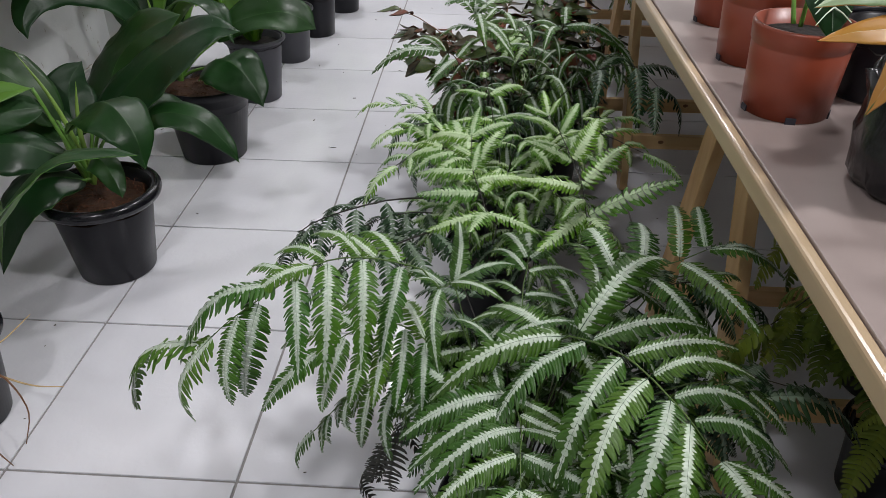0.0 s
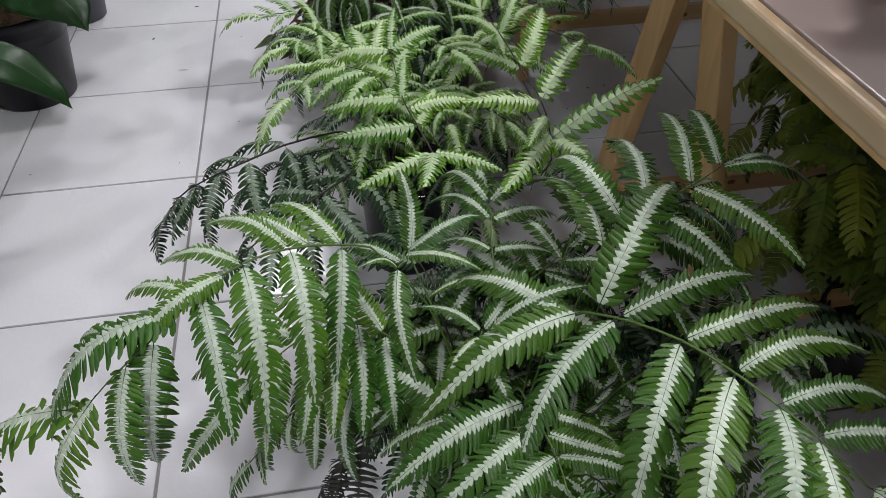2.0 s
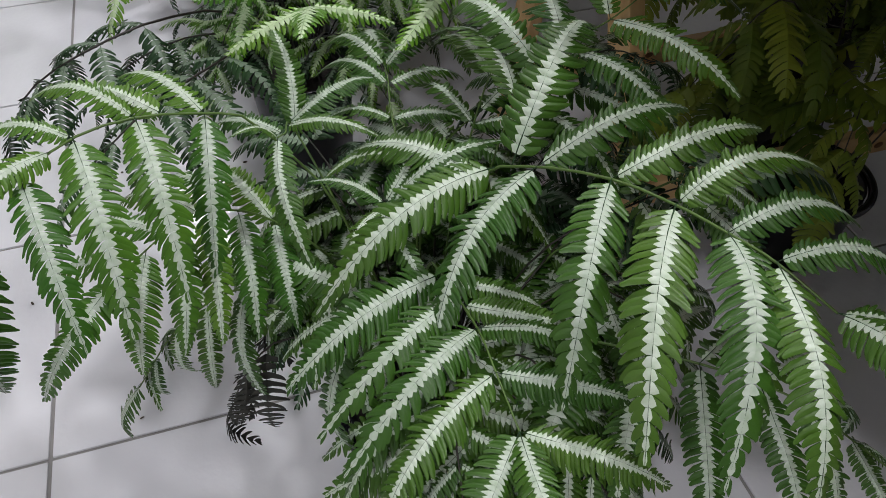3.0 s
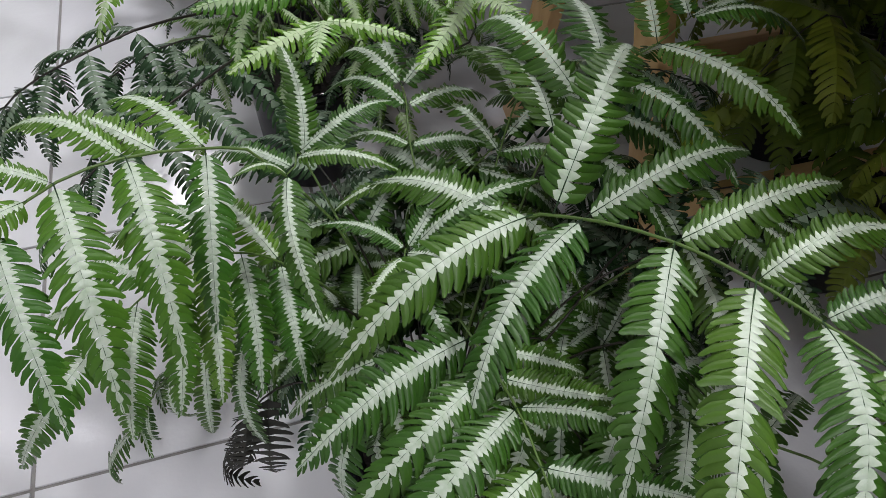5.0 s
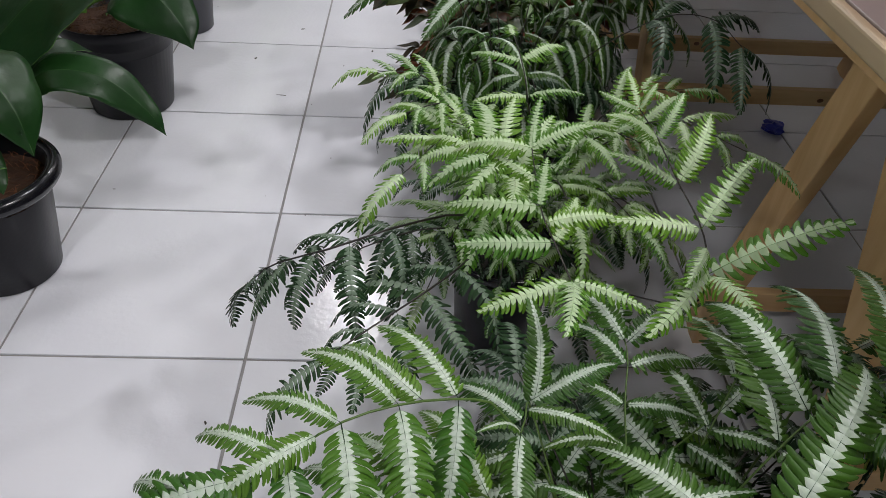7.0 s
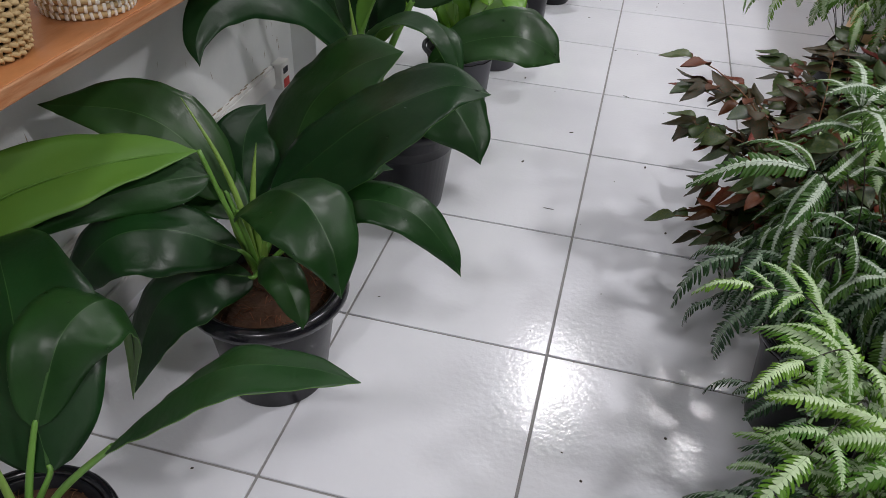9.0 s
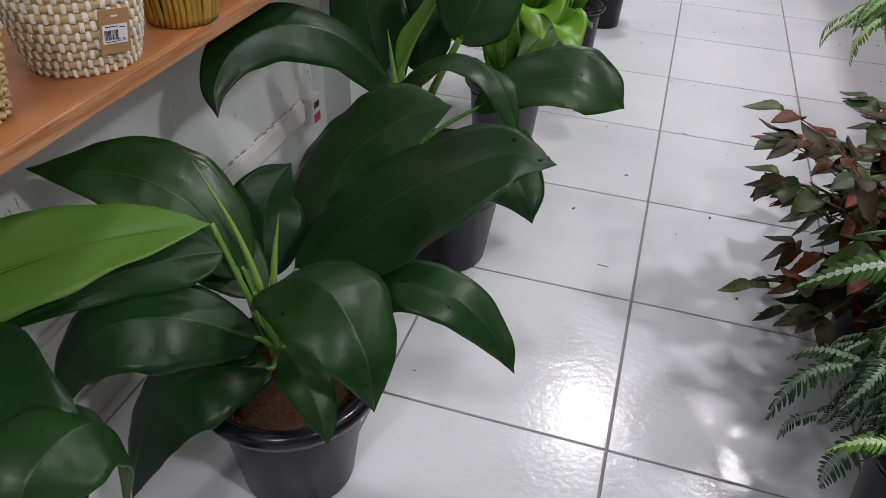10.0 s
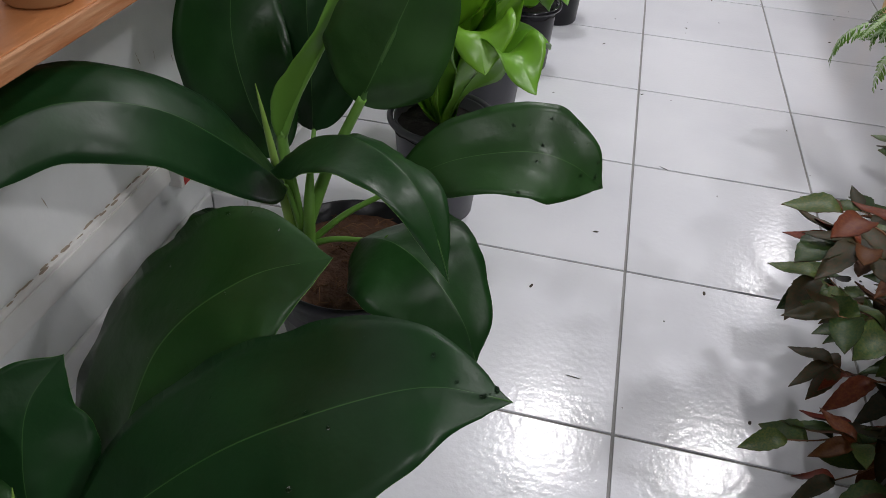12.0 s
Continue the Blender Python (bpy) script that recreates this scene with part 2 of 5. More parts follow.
def tube_into(bm, pts, r0, r1, seg=6, flat=1.0):
    prev = None
    n = len(pts)
    up = Vector((0.3, 0.2, 1))
    for i, p in enumerate(pts):
        d = (pts[min(i + 1, n - 1)] - pts[max(i - 1, 0)]).normalized()
        x = d.cross(up)
        x = x.normalized() if x.length > 1e-4 else Vector((1, 0, 0))
        y = d.cross(x)
        r = r0 + (r1 - r0) * i / (n - 1)
        ring = [bm.verts.new(p + r * (math.cos(2 * math.pi * k / seg) * x + flat * math.sin(2 * math.pi * k / seg) * y)) for k in range(seg)]
        if prev:
            for k in range(seg):
                bm.faces.new((prev[k], prev[(k + 1) % seg], ring[(k + 1) % seg], ring[k]))
        else:
            bm.faces.new(ring[::-1])
        prev = ring
    bm.faces.new(prev)
    return bm


def tube_bm(points, r0, r1, n=14, seg=8, flat=1.0):
    return tube_into(bmesh.new(), spline(points, n), r0, r1, seg, flat)


def frame_of(d, up):
    """A turn whose x runs along d and whose z is near up."""
    x = Vector(d).normalized()
    y = Vector(up).cross(x)
    y = y.normalized() if y.length > 1e-5 else Vector((0, 1, 0))
    z = x.cross(y)
    return Matrix((x, y, z)).transposed()


# ---- structure ----
S = 0.455
X0, X1, Y0, Y1 = -0.49, 2.75, -2.6, 7.2
floor = tagged(part("floor", box_bm(X0 - 0.15, X1 + 0.15, Y0 - 0.15, Y1 + 0.15, -0.12, -0.0035), M_GROUT),
               "white glazed ceramic tile floor with grey grout joints", "floor", kind="structure")


def wall(name, x0, x1, y0, y1, label, mat=M_WALL):
    return tagged(part(name, box_bm(x0, x1, y0, y1, 0, CEIL), mat), label, "wall", kind="structure")


wall("wall_west", X0 - 0.15, X0, Y0 - 0.15, Y1 + 0.15, "scuffed white painted wall with dark smears")
# added walls that close the room out of view, dark against bounce
wall("wall_east", X1, X1 + 0.15, Y0 - 0.15, Y1 + 0.15, "unseen wall, painted dark grey to cut bounced light", M_UNSEEN_WALL)
wall("wall_south", X0, X1, Y0 - 0.15, Y0, "unseen wall, painted dark grey to cut bounced light", M_UNSEEN_WALL)
wall("wall_north", X0, X1, Y1, Y1 + 0.15, "unseen wall, painted dark grey to cut bounced light", M_UNSEEN_WALL)
wall("wall_pillar", X0, -0.41, 1.76, 2.12, "shallow white painted pillar against the wall")
tagged(part("ceiling", box_bm(X0 - 0.15, X1 + 0.15, Y0 - 0.15, Y1 + 0.15, CEIL, CEIL + 0.12), M_CEIL),
       "unseen ceiling, painted grey to cut bounced light", "ceiling", kind="structure")
baseboard = tagged(part("baseboard", box_bm(X0, X0 + 0.011, Y0, 1.745, 0, 0.062, 0.003), M_BASE),
                   "low white tile skirting along the wall", "baseboard", kind="structure")
part("baseboard_return", box_bm(X0 + 0.011, -0.40, 1.745, 1.757, 0, 0.062, 0.003), M_BASE, baseboard)
part("baseboard_front", box_bm(-0.408, -0.396, 1.757, 2.13, 0, 0.062, 0.003), M_BASE, baseboard)

# white cable duct with a small outlet box at its end
duct = thing("cable_duct", (X0, 0.4, 0.21), "white plastic cable duct stained along its top, fixed to the wall", "cable duct")
duct.location = (0, 0, 0)
part("duct_body", box_bm(X0, X0 + 0.012, -1.4, 1.60, 0.178, 0.243, 0.003), M_PLASTIC_W, duct)
part("duct_cover", box_bm(X0 + 0.012, X0 + 0.0165, -1.4, 1.60, 0.186, 0.236, 0.002), M_PLASTIC_W, duct)
bm = bmesh.new()
rng = random.Random(4)
for k in range(40):
    y = rng.uniform(1.1, 1.58)
    s = rng.uniform(0.001, 0.004)
    bmesh.ops.create_icosphere(bm, subdivisions=1, radius=s, matrix=Matrix.Translation((X0 + rng.uniform(0.001, 0.008), y, 0.2435)) @ Matrix.Diagonal((0.8, 3.5, 0.35, 1)))
tagged(part("dirt_line", bm, M_GRIME, duct, "brown grime"), "brown grime", kind="stuff")
outlet = thing("outlet_box", (X0, 1.635, 0.2), "small white outlet box with a red label on the wall", "outlet")
part("box_body", box_bm(0, 0.034, -0.028, 0.028, -0.034, 0.045, 0.004), M_PLASTIC_W, outlet)
part("box_label", box_bm(0.034, 0.0347, -0.018, 0.018, -0.03, -0.004), M_RED, outlet, "red printed label")
part("box_print", box_bm(0.034, 0.0347, -0.016, 0.014, 0.012, 0.03), M_INK, outlet, "dark printed mark")
part("box_clip", box_bm(0.004, 0.012, -0.05, -0.028, 0.028, 0.040, 0.002), M_METAL, outlet, "metal clip")
# smears on the wall
bm = bmesh.new()
for k in range(46):
    y, z = rng.uniform(0.6, 1.72), rng.uniform(0.27, 0.5)
    L = rng.uniform(0.004, 0.03)
    w = rng.uniform(0.0008, 0.0025)
    a = rng.uniform(-0.25, 0.25)
    p = [(-w, 0), (w * 0.4, L * 0.5), (w * 0.2, L), (-w * 0.8, L * 0.45)]
    vs = [bm.verts.new((X0 + 0.0008, y + u * math.cos(a) - v * math.sin(a), z - v * math.cos(a) - u * math.sin(a))) for u, v in p]
    bm.faces.new(vs)
tagged(part("wall_smears", bm, M_GRIME), "thin dark scuff smears on the white wall", "smears", kind="stuff")

# ceiling lamps
def ceiling_lamp(x, y, watts):
    lamp = thing("ceiling_lamp", (x, y, CEIL), "round white ceiling lamp with a glowing diffuser", "ceiling lamp", "ceiling lamps")
    part("housing", lathe_bm([(0.001, -0.001), (0.14, -0.001), (0.15, -0.006), (0.15, -0.045), (0.143, -0.05), (0.132, -0.046), (0.132, -0.03)], 40), M_PLASTIC_W, lamp, smooth=True)
    part("diffuser", lathe_bm([(0.131, -0.031), (0.12, -0.044), (0.08, -0.05), (0.001, -0.052)], 40), M_LED, lamp, "glowing milky diffuser", smooth=True)
    light = bpy.data.lights.new("lamp_light", "AREA")
    light.shape, light.size, light.energy, light.color = "DISK", 0.24, watts, (1.0, 0.972, 1.0)
    new("lamp_light", light).matrix_basis = pose(x, y, CEIL - 0.06)


for lx, ly, watts in LAMPS:
    ceiling_lamp(lx, ly, watts)


# ---- pots and soil ----
def pot_parts(parent, r_base, r_rim, h, mat, rolled=True, soil=M_SOIL, soil_drop=0.03, ribs=False, rim_h=0.022):
    if rolled:
        prof = [(0.001, 0.004), (r_base - 0.006, 0.004), (r_base - 0.004, 0), (r_base, 0.004), (r_rim - 0.013, h - 0.012),
                (r_rim - 0.013, h - 0.006), (r_rim - 0.017, h - 0.008), (r_rim - 0.03, h - 0.08)]
        ring = [(r_rim - 0.004 + rim_h * 0.42 * math.cos(a), h - rim_h * 0.5 + rim_h * 0.5 * math.sin(a)) for a in [2 * math.pi * k / 14 for k in range(15)]]
        part("rim", lathe_bm(ring, 56), M_POT_RIM if mat is M_POT else mat, parent, "thick rolled glossy rim", smooth=True)
    else:
        prof = [(0.001, 0.004), (r_base - 0.006, 0.004), (r_base - 0.004, 0), (r_base, 0.004), (r_rim - 0.008, h - 0.03),
                (r_rim - 0.002, h - 0.028), (r_rim, h - 0.004), (r_rim - 0.002, h), (r_rim - 0.006, h - 0.001), (r_rim - 0.014, h - 0.08)]
    part("pot", lathe_bm(prof, 56), mat, parent, smooth=True)
    z = h - soil_drop
    rr = r_rim - 0.012
    bm = bmesh.new()
    rng = random.Random(int(h * 1000 + r_rim * 100))
    rings = []
    for i in range(8):
        r = rr * i / 7 + 0.0005
        rings.append([bm.verts.new((r * math.cos(2 * math.pi * k / 32), r * math.sin(2 * math.pi * k / 32), z + 0.012 * (1 - i / 7) + rng.uniform(-0.004, 0.004))) for k in range(32)])
    for a, b in zip(rings, rings[1:]):
        for k in range(32):
            bm.faces.new((a[k], b[k], b[(k + 1) % 32], a[(k + 1) % 32]))
    part("soil", bm, soil, parent, smooth=True)
    if soil is M_SOIL:
        bm = bmesh.new()
        for k in range(120):
            a, r = rng.uniform(0, 6.28), rr * math.sqrt(rng.random()) * 0.95
            p = Vector((r * math.cos(a), r * math.sin(a), z + 0.006))
            q = p + Vector((rng.uniform(-0.03, 0.03), rng.uniform(-0.03, 0.03), rng.uniform(0, 0.008)))
            if q.xy.length > rr:
                q = p + (p - q) * 0.5
                q.z = p.z
            tube_into(bm, [p, (p + q) / 2 + Vector((0, 0, rng.uniform(0.002, 0.01))), q], 0.0007, 0.0005, 3)
        tagged(part("coir_litter", bm, M_COIR, parent, "loose brown coir"), kind="stuff")
    return z


# ---- philodendron leaves ----
def leaf_mesh(pts, width, up, fold=0.14, wave=0.05, peak=0.34, seed=0, n=54, cols=14, thick=0.0011, roll=None, blunt=0.0):
    """A blade on a midrib through pts: dark above, pale below, with its own thickness."""
    rng = random.Random(seed)
    ph = rng.uniform(0, 6)
    roll = roll or (rng.uniform(-6, 6), rng.uniform(-16, 16))
    mid = spline(pts, n)
    up = Vector(up).normalized()
    verts, faces, mi = [], [], []
    grid = []
    for i, p in enumerate(mid):
        s = i / (n - 1)
        d = (mid[min(i + 1, n - 1)] - mid[max(i - 1, 0)]).normalized()
        side = d.cross(up)
        side = side.normalized() if side.length > 1e-4 else Vector((1, 0, 0))
        turn = math.radians(roll[0] + (roll[1] - roll[0]) * s)
        side = Matrix.Rotation(turn, 3, d) @ side
        nor = side.cross(d).normalized()
        t = s / peak if s < peak else 1 - (s - peak) / (1 - peak)
        w = math.sin(max(t, 0) * math.pi / 2) ** (0.52 if s < peak else 1.02 - blunt) * width
        w *= 1 + 0.018 * math.sin(19 * s + ph) + 0.014 * math.sin(31 * s + 2 * ph)
        if s > 0.93:
            w *= 0.9
        row = []
        for j in range(cols + 1):
            v = j / cols * 2 - 1
            u = math.copysign(abs(v) ** 2.6, v) if abs(v) < 0.25 else math.copysign((abs(v) - 0.25) * (1 - 0.25 ** 2.6) / 0.75 + 0.25 ** 2.6, v)
            z = -0.7 * fold * abs(u) ** 1.4 * w + wave * w * math.sin(9 * s + ph + (1.3 if u > 0 else 0)) * u * u + 0.014 * w * math.sin(23 * s + 3 * u + ph) * abs(u) + 0.03 * w * math.sin(11 * s - 4 * u + 2 * ph) + 0.05 * w * math.exp(-(u * 7) ** 2) + 0.016 * w * math.sin(2 * math.pi * (8.5 * s - 2.6 * abs(u)) + ph) * min(1, 3 * abs(u))
            row.append((p + side * (u * w * (1 - 0.08 * fold)) + nor * z, nor))
        grid.append(row)
    for sgn in (1, -1):
        for row in grid:
            for p, nor in row:
                verts.append(p + nor * (thick * 0.5 * sgn))
    C = cols + 1
    s_rib = 1
    off = n * C
    for i in range(n - 1):
        for j in range(cols):
            a = i * C + j
            faces.append((a, a + 1, a + C + 1, a + C))
            mi.append(2 if j in (cols // 2 - 1, cols // 2) and s_rib < i < n - 7 else 0)
            faces.append((off + a, off + a + C, off + a + C + 1, off + a + 1))
            mi.append(1)
        for j in (0, cols):
            a = i * C + j
            q = (a, a + C, off + a + C, off + a)
            faces.append(q if j == 0 else q[::-1])
            mi.append(1)
    me = bpy.data.meshes.new("leaf")
    me.from_pydata([tuple(v) for v in verts], [], faces)
    me.polygons.foreach_set("material_index", mi)
    return me, mid


def add_leaf(plant, pts, width, up=(0, 0, 1), stem_from=None, stem_r=0.006, mats=None, name="leaf", label="", stem_mat=None, **kw):
    base = plant.location
    loc = [Vector(p) - base for p in pts]
    me, mid = leaf_mesh(loc, width, up, **kw)
    mats = mats or [M_LEAF, M_LEAF_UNDER, M_RIB]
    ob = link_mesh(name, me, mats, plant, label=label)
    # raised midrib under the blade
    bm = tube_bm([q - Vector((0, 0, 0.0015)) for q in mid[::9]] + [mid[-1]], stem_r * 0.55, 0.0006, n=16, seg=6)
    part("midrib", bm, stem_mat or M_RIB, ob, smooth=True)
    if stem_from is not None:
        a = Vector(stem_from) - base
        b = loc[0]
        d = (loc[1] - loc[0]).normalized()
        part("petiole", tube_bm([a, a.lerp(b, 0.5) + Vector((0, 0, (b - a).length * 0.06)), b, b + d * 0.012], stem_r, stem_r * 0.5, n=14), stem_mat or M_PETIOLE, plant, smooth=True)
    return ob


def water_drops(leaf, count, seed, s0=0.3, s1=0.95):
    """Small flat beads of water on the upper face of a leaf."""
    rng = random.Random(seed)
    me = leaf.data
    bm = bmesh.new()
    tops = [f for f in me.polygons if f.material_index == 0]
    for k in range(count):
        f = tops[int(len(tops) * rng.uniform(s0, s1)) % len(tops)]
        x = f.normal.orthogonal().normalized()
        m = Matrix((x, f.normal.cross(x), f.normal)).transposed().to_4x4()
        r = rng.choice((0.0009, 0.0012, 0.0016, 0.0022))
        bmesh.ops.create_icosphere(bm, subdivisions=2, radius=1.0, matrix=Matrix.Translation(f.center + f.normal * r * 0.3) @ m @ Matrix.Rotation(rng.uniform(0, 6.3), 4, "Z") @ Matrix.Diagonal((r * rng.uniform(1, 1.8), r, r * 0.55, 1)))
    tagged(part("water_beading", bm, M_WATER, leaf, "clear water beading", smooth=True), kind="stuff")


def sprout(plant, pts, r, mat=None):
    loc = [Vector(p) - plant.location for p in pts]
    bm = bmesh.new()
    ps = spline(loc, 14)
    prev = None
    for i, p in enumerate(ps):
        s = i / 13
        rr = r * (0.75 + 0.6 * s - 1.3 * s * s) if s < 0.97 else r * 0.06
        d = (ps[min(i + 1, 13)] - ps[max(i - 1, 0)]).normalized()
        x = d.cross(Vector((0, 1, 0.2))).normalized()
        y = d.cross(x)
        ring = [bm.verts.new(p + rr * (math.cos(2 * math.pi * k / 8) * x + 0.7 * math.sin(2 * math.pi * k / 8) * y)) for k in range(8)]
        if prev:
            for k in range(8):
                bm.faces.new((prev[k], prev[(k + 1) % 8], ring[(k + 1) % 8], ring[k]))
        prev = ring
    part("sprout", bm, mat or M_SPROUT, plant, "rolled lime-green new leaf", smooth=True)



# plants on the floor along the wall
phil_b = thing("potted_philodendron", (-0.07, 0.70, 0), "glossy dark green philodendron in a black pot with a rolled rim", "potted plant", "plants along the wall")
pot_parts(phil_b, 0.098, 0.142, 0.245, M_POT, True, soil_drop=0.042, rim_h=0.034)
C = (-0.09, 0.71, 0.25)
add_leaf(phil_b, [(-0.14, 0.725, 0.40), (-0.21, 0.725, 0.50), (-0.30, 0.705, 0.55), (-0.41, 0.64, 0.575)], 0.082, (0.45, -0.5, 0.75), C, seed=1, fold=0.1, wave=0.12, peak=0.45)
add_leaf(phil_b, [(-0.475, 0.36, 0.42), (-0.41, 0.47, 0.482), (-0.31, 0.58, 0.505), (-0.225, 0.65, 0.510), (-0.165, 0.697, 0.503)], 0.070, (-0.5, 0.2, -0.85), seed=2, fold=0.12, wave=0.03, peak=0.3, roll=(0, 0), stem_mat=M_LEAF_UNDER, label="leaf rolled over, showing its lime underside")
add_leaf(phil_b, [(-0.155, 0.70, 0.455), (-0.215, 0.645, 0.462), (-0.30, 0.565, 0.45), (-0.42, 0.44, 0.405)], 0.046, (0.5, -0.6, 0.6), seed=14, fold=0.1, wave=0.2, peak=0.3)
part("petiole", tube_bm([Vector(p) - phil_b.location for p in ((-0.09, 0.71, 0.25), (-0.135, 0.71, 0.38), (-0.166, 0.699, 0.503))], 0.006, 0.004, n=12), M_PETIOLE, phil_b, smooth=True)
wet = add_leaf(phil_b, [(-0.085, 0.775, 0.375), (0.02, 0.82, 0.475), (0.12, 0.845, 0.55), (0.22, 0.865, 0.605), (0.292, 0.88, 0.595)], 0.102, (-0.30, -0.5, 0.8), C, seed=3, fold=0.14, wave=0.05, peak=0.32)
water_drops(wet, 14, 2)
wet = add_leaf(phil_b, [(-0.10, 0.85, 0.36), (-0.07, 0.94, 0.47), (0.01, 0.99, 0.555), (0.10, 1.003, 0.597)], 0.13, (-0.3, -0.6, 0.75), C, seed=4, fold=0.12)
water_drops(wet, 9, 3)
wet = add_leaf(phil_b, [(0.035, 0.74, 0.37), (0.10, 0.75, 0.425), (0.19, 0.755, 0.415), (0.255, 0.755, 0.355), (0.287, 0.752, 0.298)], 0.046, (-0.1, -0.35, 0.93), C, seed=5, fold=0.2)
water_drops(wet, 12, 4)
wet = add_leaf(phil_b, [(-0.10, 0.68, 0.40), (-0.02, 0.65, 0.475), (0.06, 0.61, 0.50), (0.12, 0.57, 0.455), (0.14, 0.55, 0.375)], 0.08, (0.1, -0.1, 1), C, seed=6, fold=0.3, wave=0.1, peak=0.5)
water_drops(wet, 10, 5)
add_leaf(phil_b, [(-0.09, 0.665, 0.33), (-0.17, 0.60, 0.40), (-0.25, 0.55, 0.405), (-0.305, 0.515, 0.345), (-0.325, 0.49, 0.27)], 0.075, (0.2, -0.35, 0.9), C, seed=7, fold=0.3)
add_leaf(phil_b, [(-0.07, 0.655, 0.285), (-0.13, 0.60, 0.315), (-0.185, 0.545, 0.285), (-0.22, 0.505, 0.20), (-0.235, 0.48, 0.115)], 0.078, (-0.3, -0.5, 0.8), C, seed=8, fold=0.25)
add_leaf(phil_b, [(-0.05, 0.66, 0.33), (0.0, 0.60, 0.375), (0.04, 0.565, 0.375), (0.07, 0.54, 0.335), (0.08, 0.53, 0.31)], 0.036, (-0.2, -0.3, 1), C, seed=9, fold=0.5)
add_leaf(phil_b, [(-0.15, 0.80, 0.33), (-0.165, 0.83, 0.40), (-0.165, 0.865, 0.46), (-0.14, 0.90, 0.50)], 0.072, (0.5, -0.7, 0.5), C, seed=10, fold=0.12, wave=0.03, roll=(0, 0))
add_leaf(phil_b, [(-0.12, 0.73, 0.36), (-0.2, 0.76, 0.40), (-0.29, 0.80, 0.38), (-0.36, 0.82, 0.31)], 0.06, (0.1, -0.3, 1), C, seed=11, fold=0.25)
add_leaf(phil_b, [(-0.06, 0.76, 0.34), (0.01, 0.83, 0.40), (0.06, 0.91, 0.41), (0.09, 0.97, 0.36)], 0.055, (0.0, -0.2, 1), C, seed=12, fold=0.2)
sprout(phil_b, [(-0.09, 0.71, 0.25), (-0.112, 0.72, 0.37), (-0.15, 0.73, 0.475), (-0.21, 0.74, 0.575)], 0.0085)
sprout(phil_b, [(-0.085, 0.72, 0.25), (-0.10, 0.735, 0.36), (-0.10, 0.75, 0.43), (-0.092, 0.762, 0.498)], 0.0085)
sprout(phil_b, [(-0.10, 0.71, 0.25), (-0.125, 0.71, 0.33), (-0.145, 0.715, 0.42)], 0.007)
sprout(phil_b, [(-0.08, 0.70, 0.25), (-0.07, 0.70, 0.30), (-0.055, 0.69, 0.36)], 0.010)

phil_a = thing("potted_philodendron", (-0.16, 0.13, 0), "dark green philodendron in a black pot, dry roots hanging out", "potted plant", "plants along the wall")
pot_parts(phil_a, 0.092, 0.125, 0.22, M_POT, True)
C = (-0.15, 0.14, 0.22)
wet = add_leaf(phil_a, [(-0.15, 0.21, 0.36), (-0.14, 0.29, 0.455), (-0.13, 0.365, 0.45), (-0.135, 0.405, 0.36), (-0.17, 0.405, 0.20)], 0.064, (0.35, 0.3, 0.9), C, seed=21, fold=0.25)
water_drops(wet, 14, 6)
add_leaf(phil_a, [(-0.13, 0.19, 0.30), (-0.18, 0.25, 0.40), (-0.24, 0.32, 0.46), (-0.33, 0.41, 0.47), (-0.39, 0.47, 0.43)], 0.105, (0.4, -0.45, 0.8), C, seed=22, fold=0.25)
add_leaf(phil_a, [(0.0, 0.17, 0.42), (0.07, 0.175, 0.50), (0.16, 0.19, 0.58), (0.24, 0.205, 0.590), (0.300, 0.212, 0.582)], 0.046, (-0.43, 0.20, 0.9), C, seed=23, fold=0.15, peak=0.45)
add_leaf(phil_a, [(-0.24, 0.10, 0.38), (-0.31, 0.08, 0.45), (-0.38, 0.04, 0.44), (-0.43, 0.0, 0.36)], 0.07, (0.2, 0, 1), C, seed=24)
add_leaf(phil_a, [(-0.15, 0.04, 0.36), (-0.16, -0.04, 0.42), (-0.17, -0.13, 0.40), (-0.18, -0.2, 0.31)], 0.065, (0, 0, 1), C, seed=25)
sprout(phil_a, [(-0.15, 0.14, 0.22), (-0.155, 0.145, 0.34), (-0.17, 0.15, 0.45)], 0.008)
root_pts = [[(-0.05, 0.12, 0.20), (-0.02, 0.14, 0.205), (0.01, 0.20, 0.225)], [(-0.05, 0.10, 0.17), (0.0, 0.09, 0.15), (0.035, 0.07, 0.09), (0.03, 0.04, 0.03)],
            [(-0.05, 0.11, 0.15), (0.02, 0.12, 0.11), (0.08, 0.13, 0.10)], [(-0.06, 0.05, 0.05), (-0.02, 0.02, 0.03), (0.02, 0.0, 0.012)]]
for k, rp in enumerate(root_pts):
    part("root", tube_bm([Vector(p) - phil_a.location for p in rp], 0.0026, 0.001, n=14, seg=5), M_TWIG if k % 2 else M_STRAW, phil_a, "dry hanging root", smooth=True)

phil_c = thing("potted_philodendron", (-0.025, 1.41, 0), "broad-leaved dark green philodendron in a plain black pot", "potted plant", "plants along the wall")
pot_parts(phil_c, 0.108, 0.148, 0.262, M_POT, False)
C = (-0.10, 1.39, 0.27)
add_leaf(phil_c, [(-0.11, 1.36, 0.40), (-0.125, 1.27, 0.505), (-0.18, 1.19, 0.605), (-0.25, 1.11, 0.642), (-0.292, 1.02, 0.628), (-0.30, 0.955, 0.585), (-0.276, 0.914, 0.548)], 0.070, (0.45, -0.3, 0.8), C, seed=31, fold=0.3, wave=0.14, peak=0.3, roll=(0, 0))
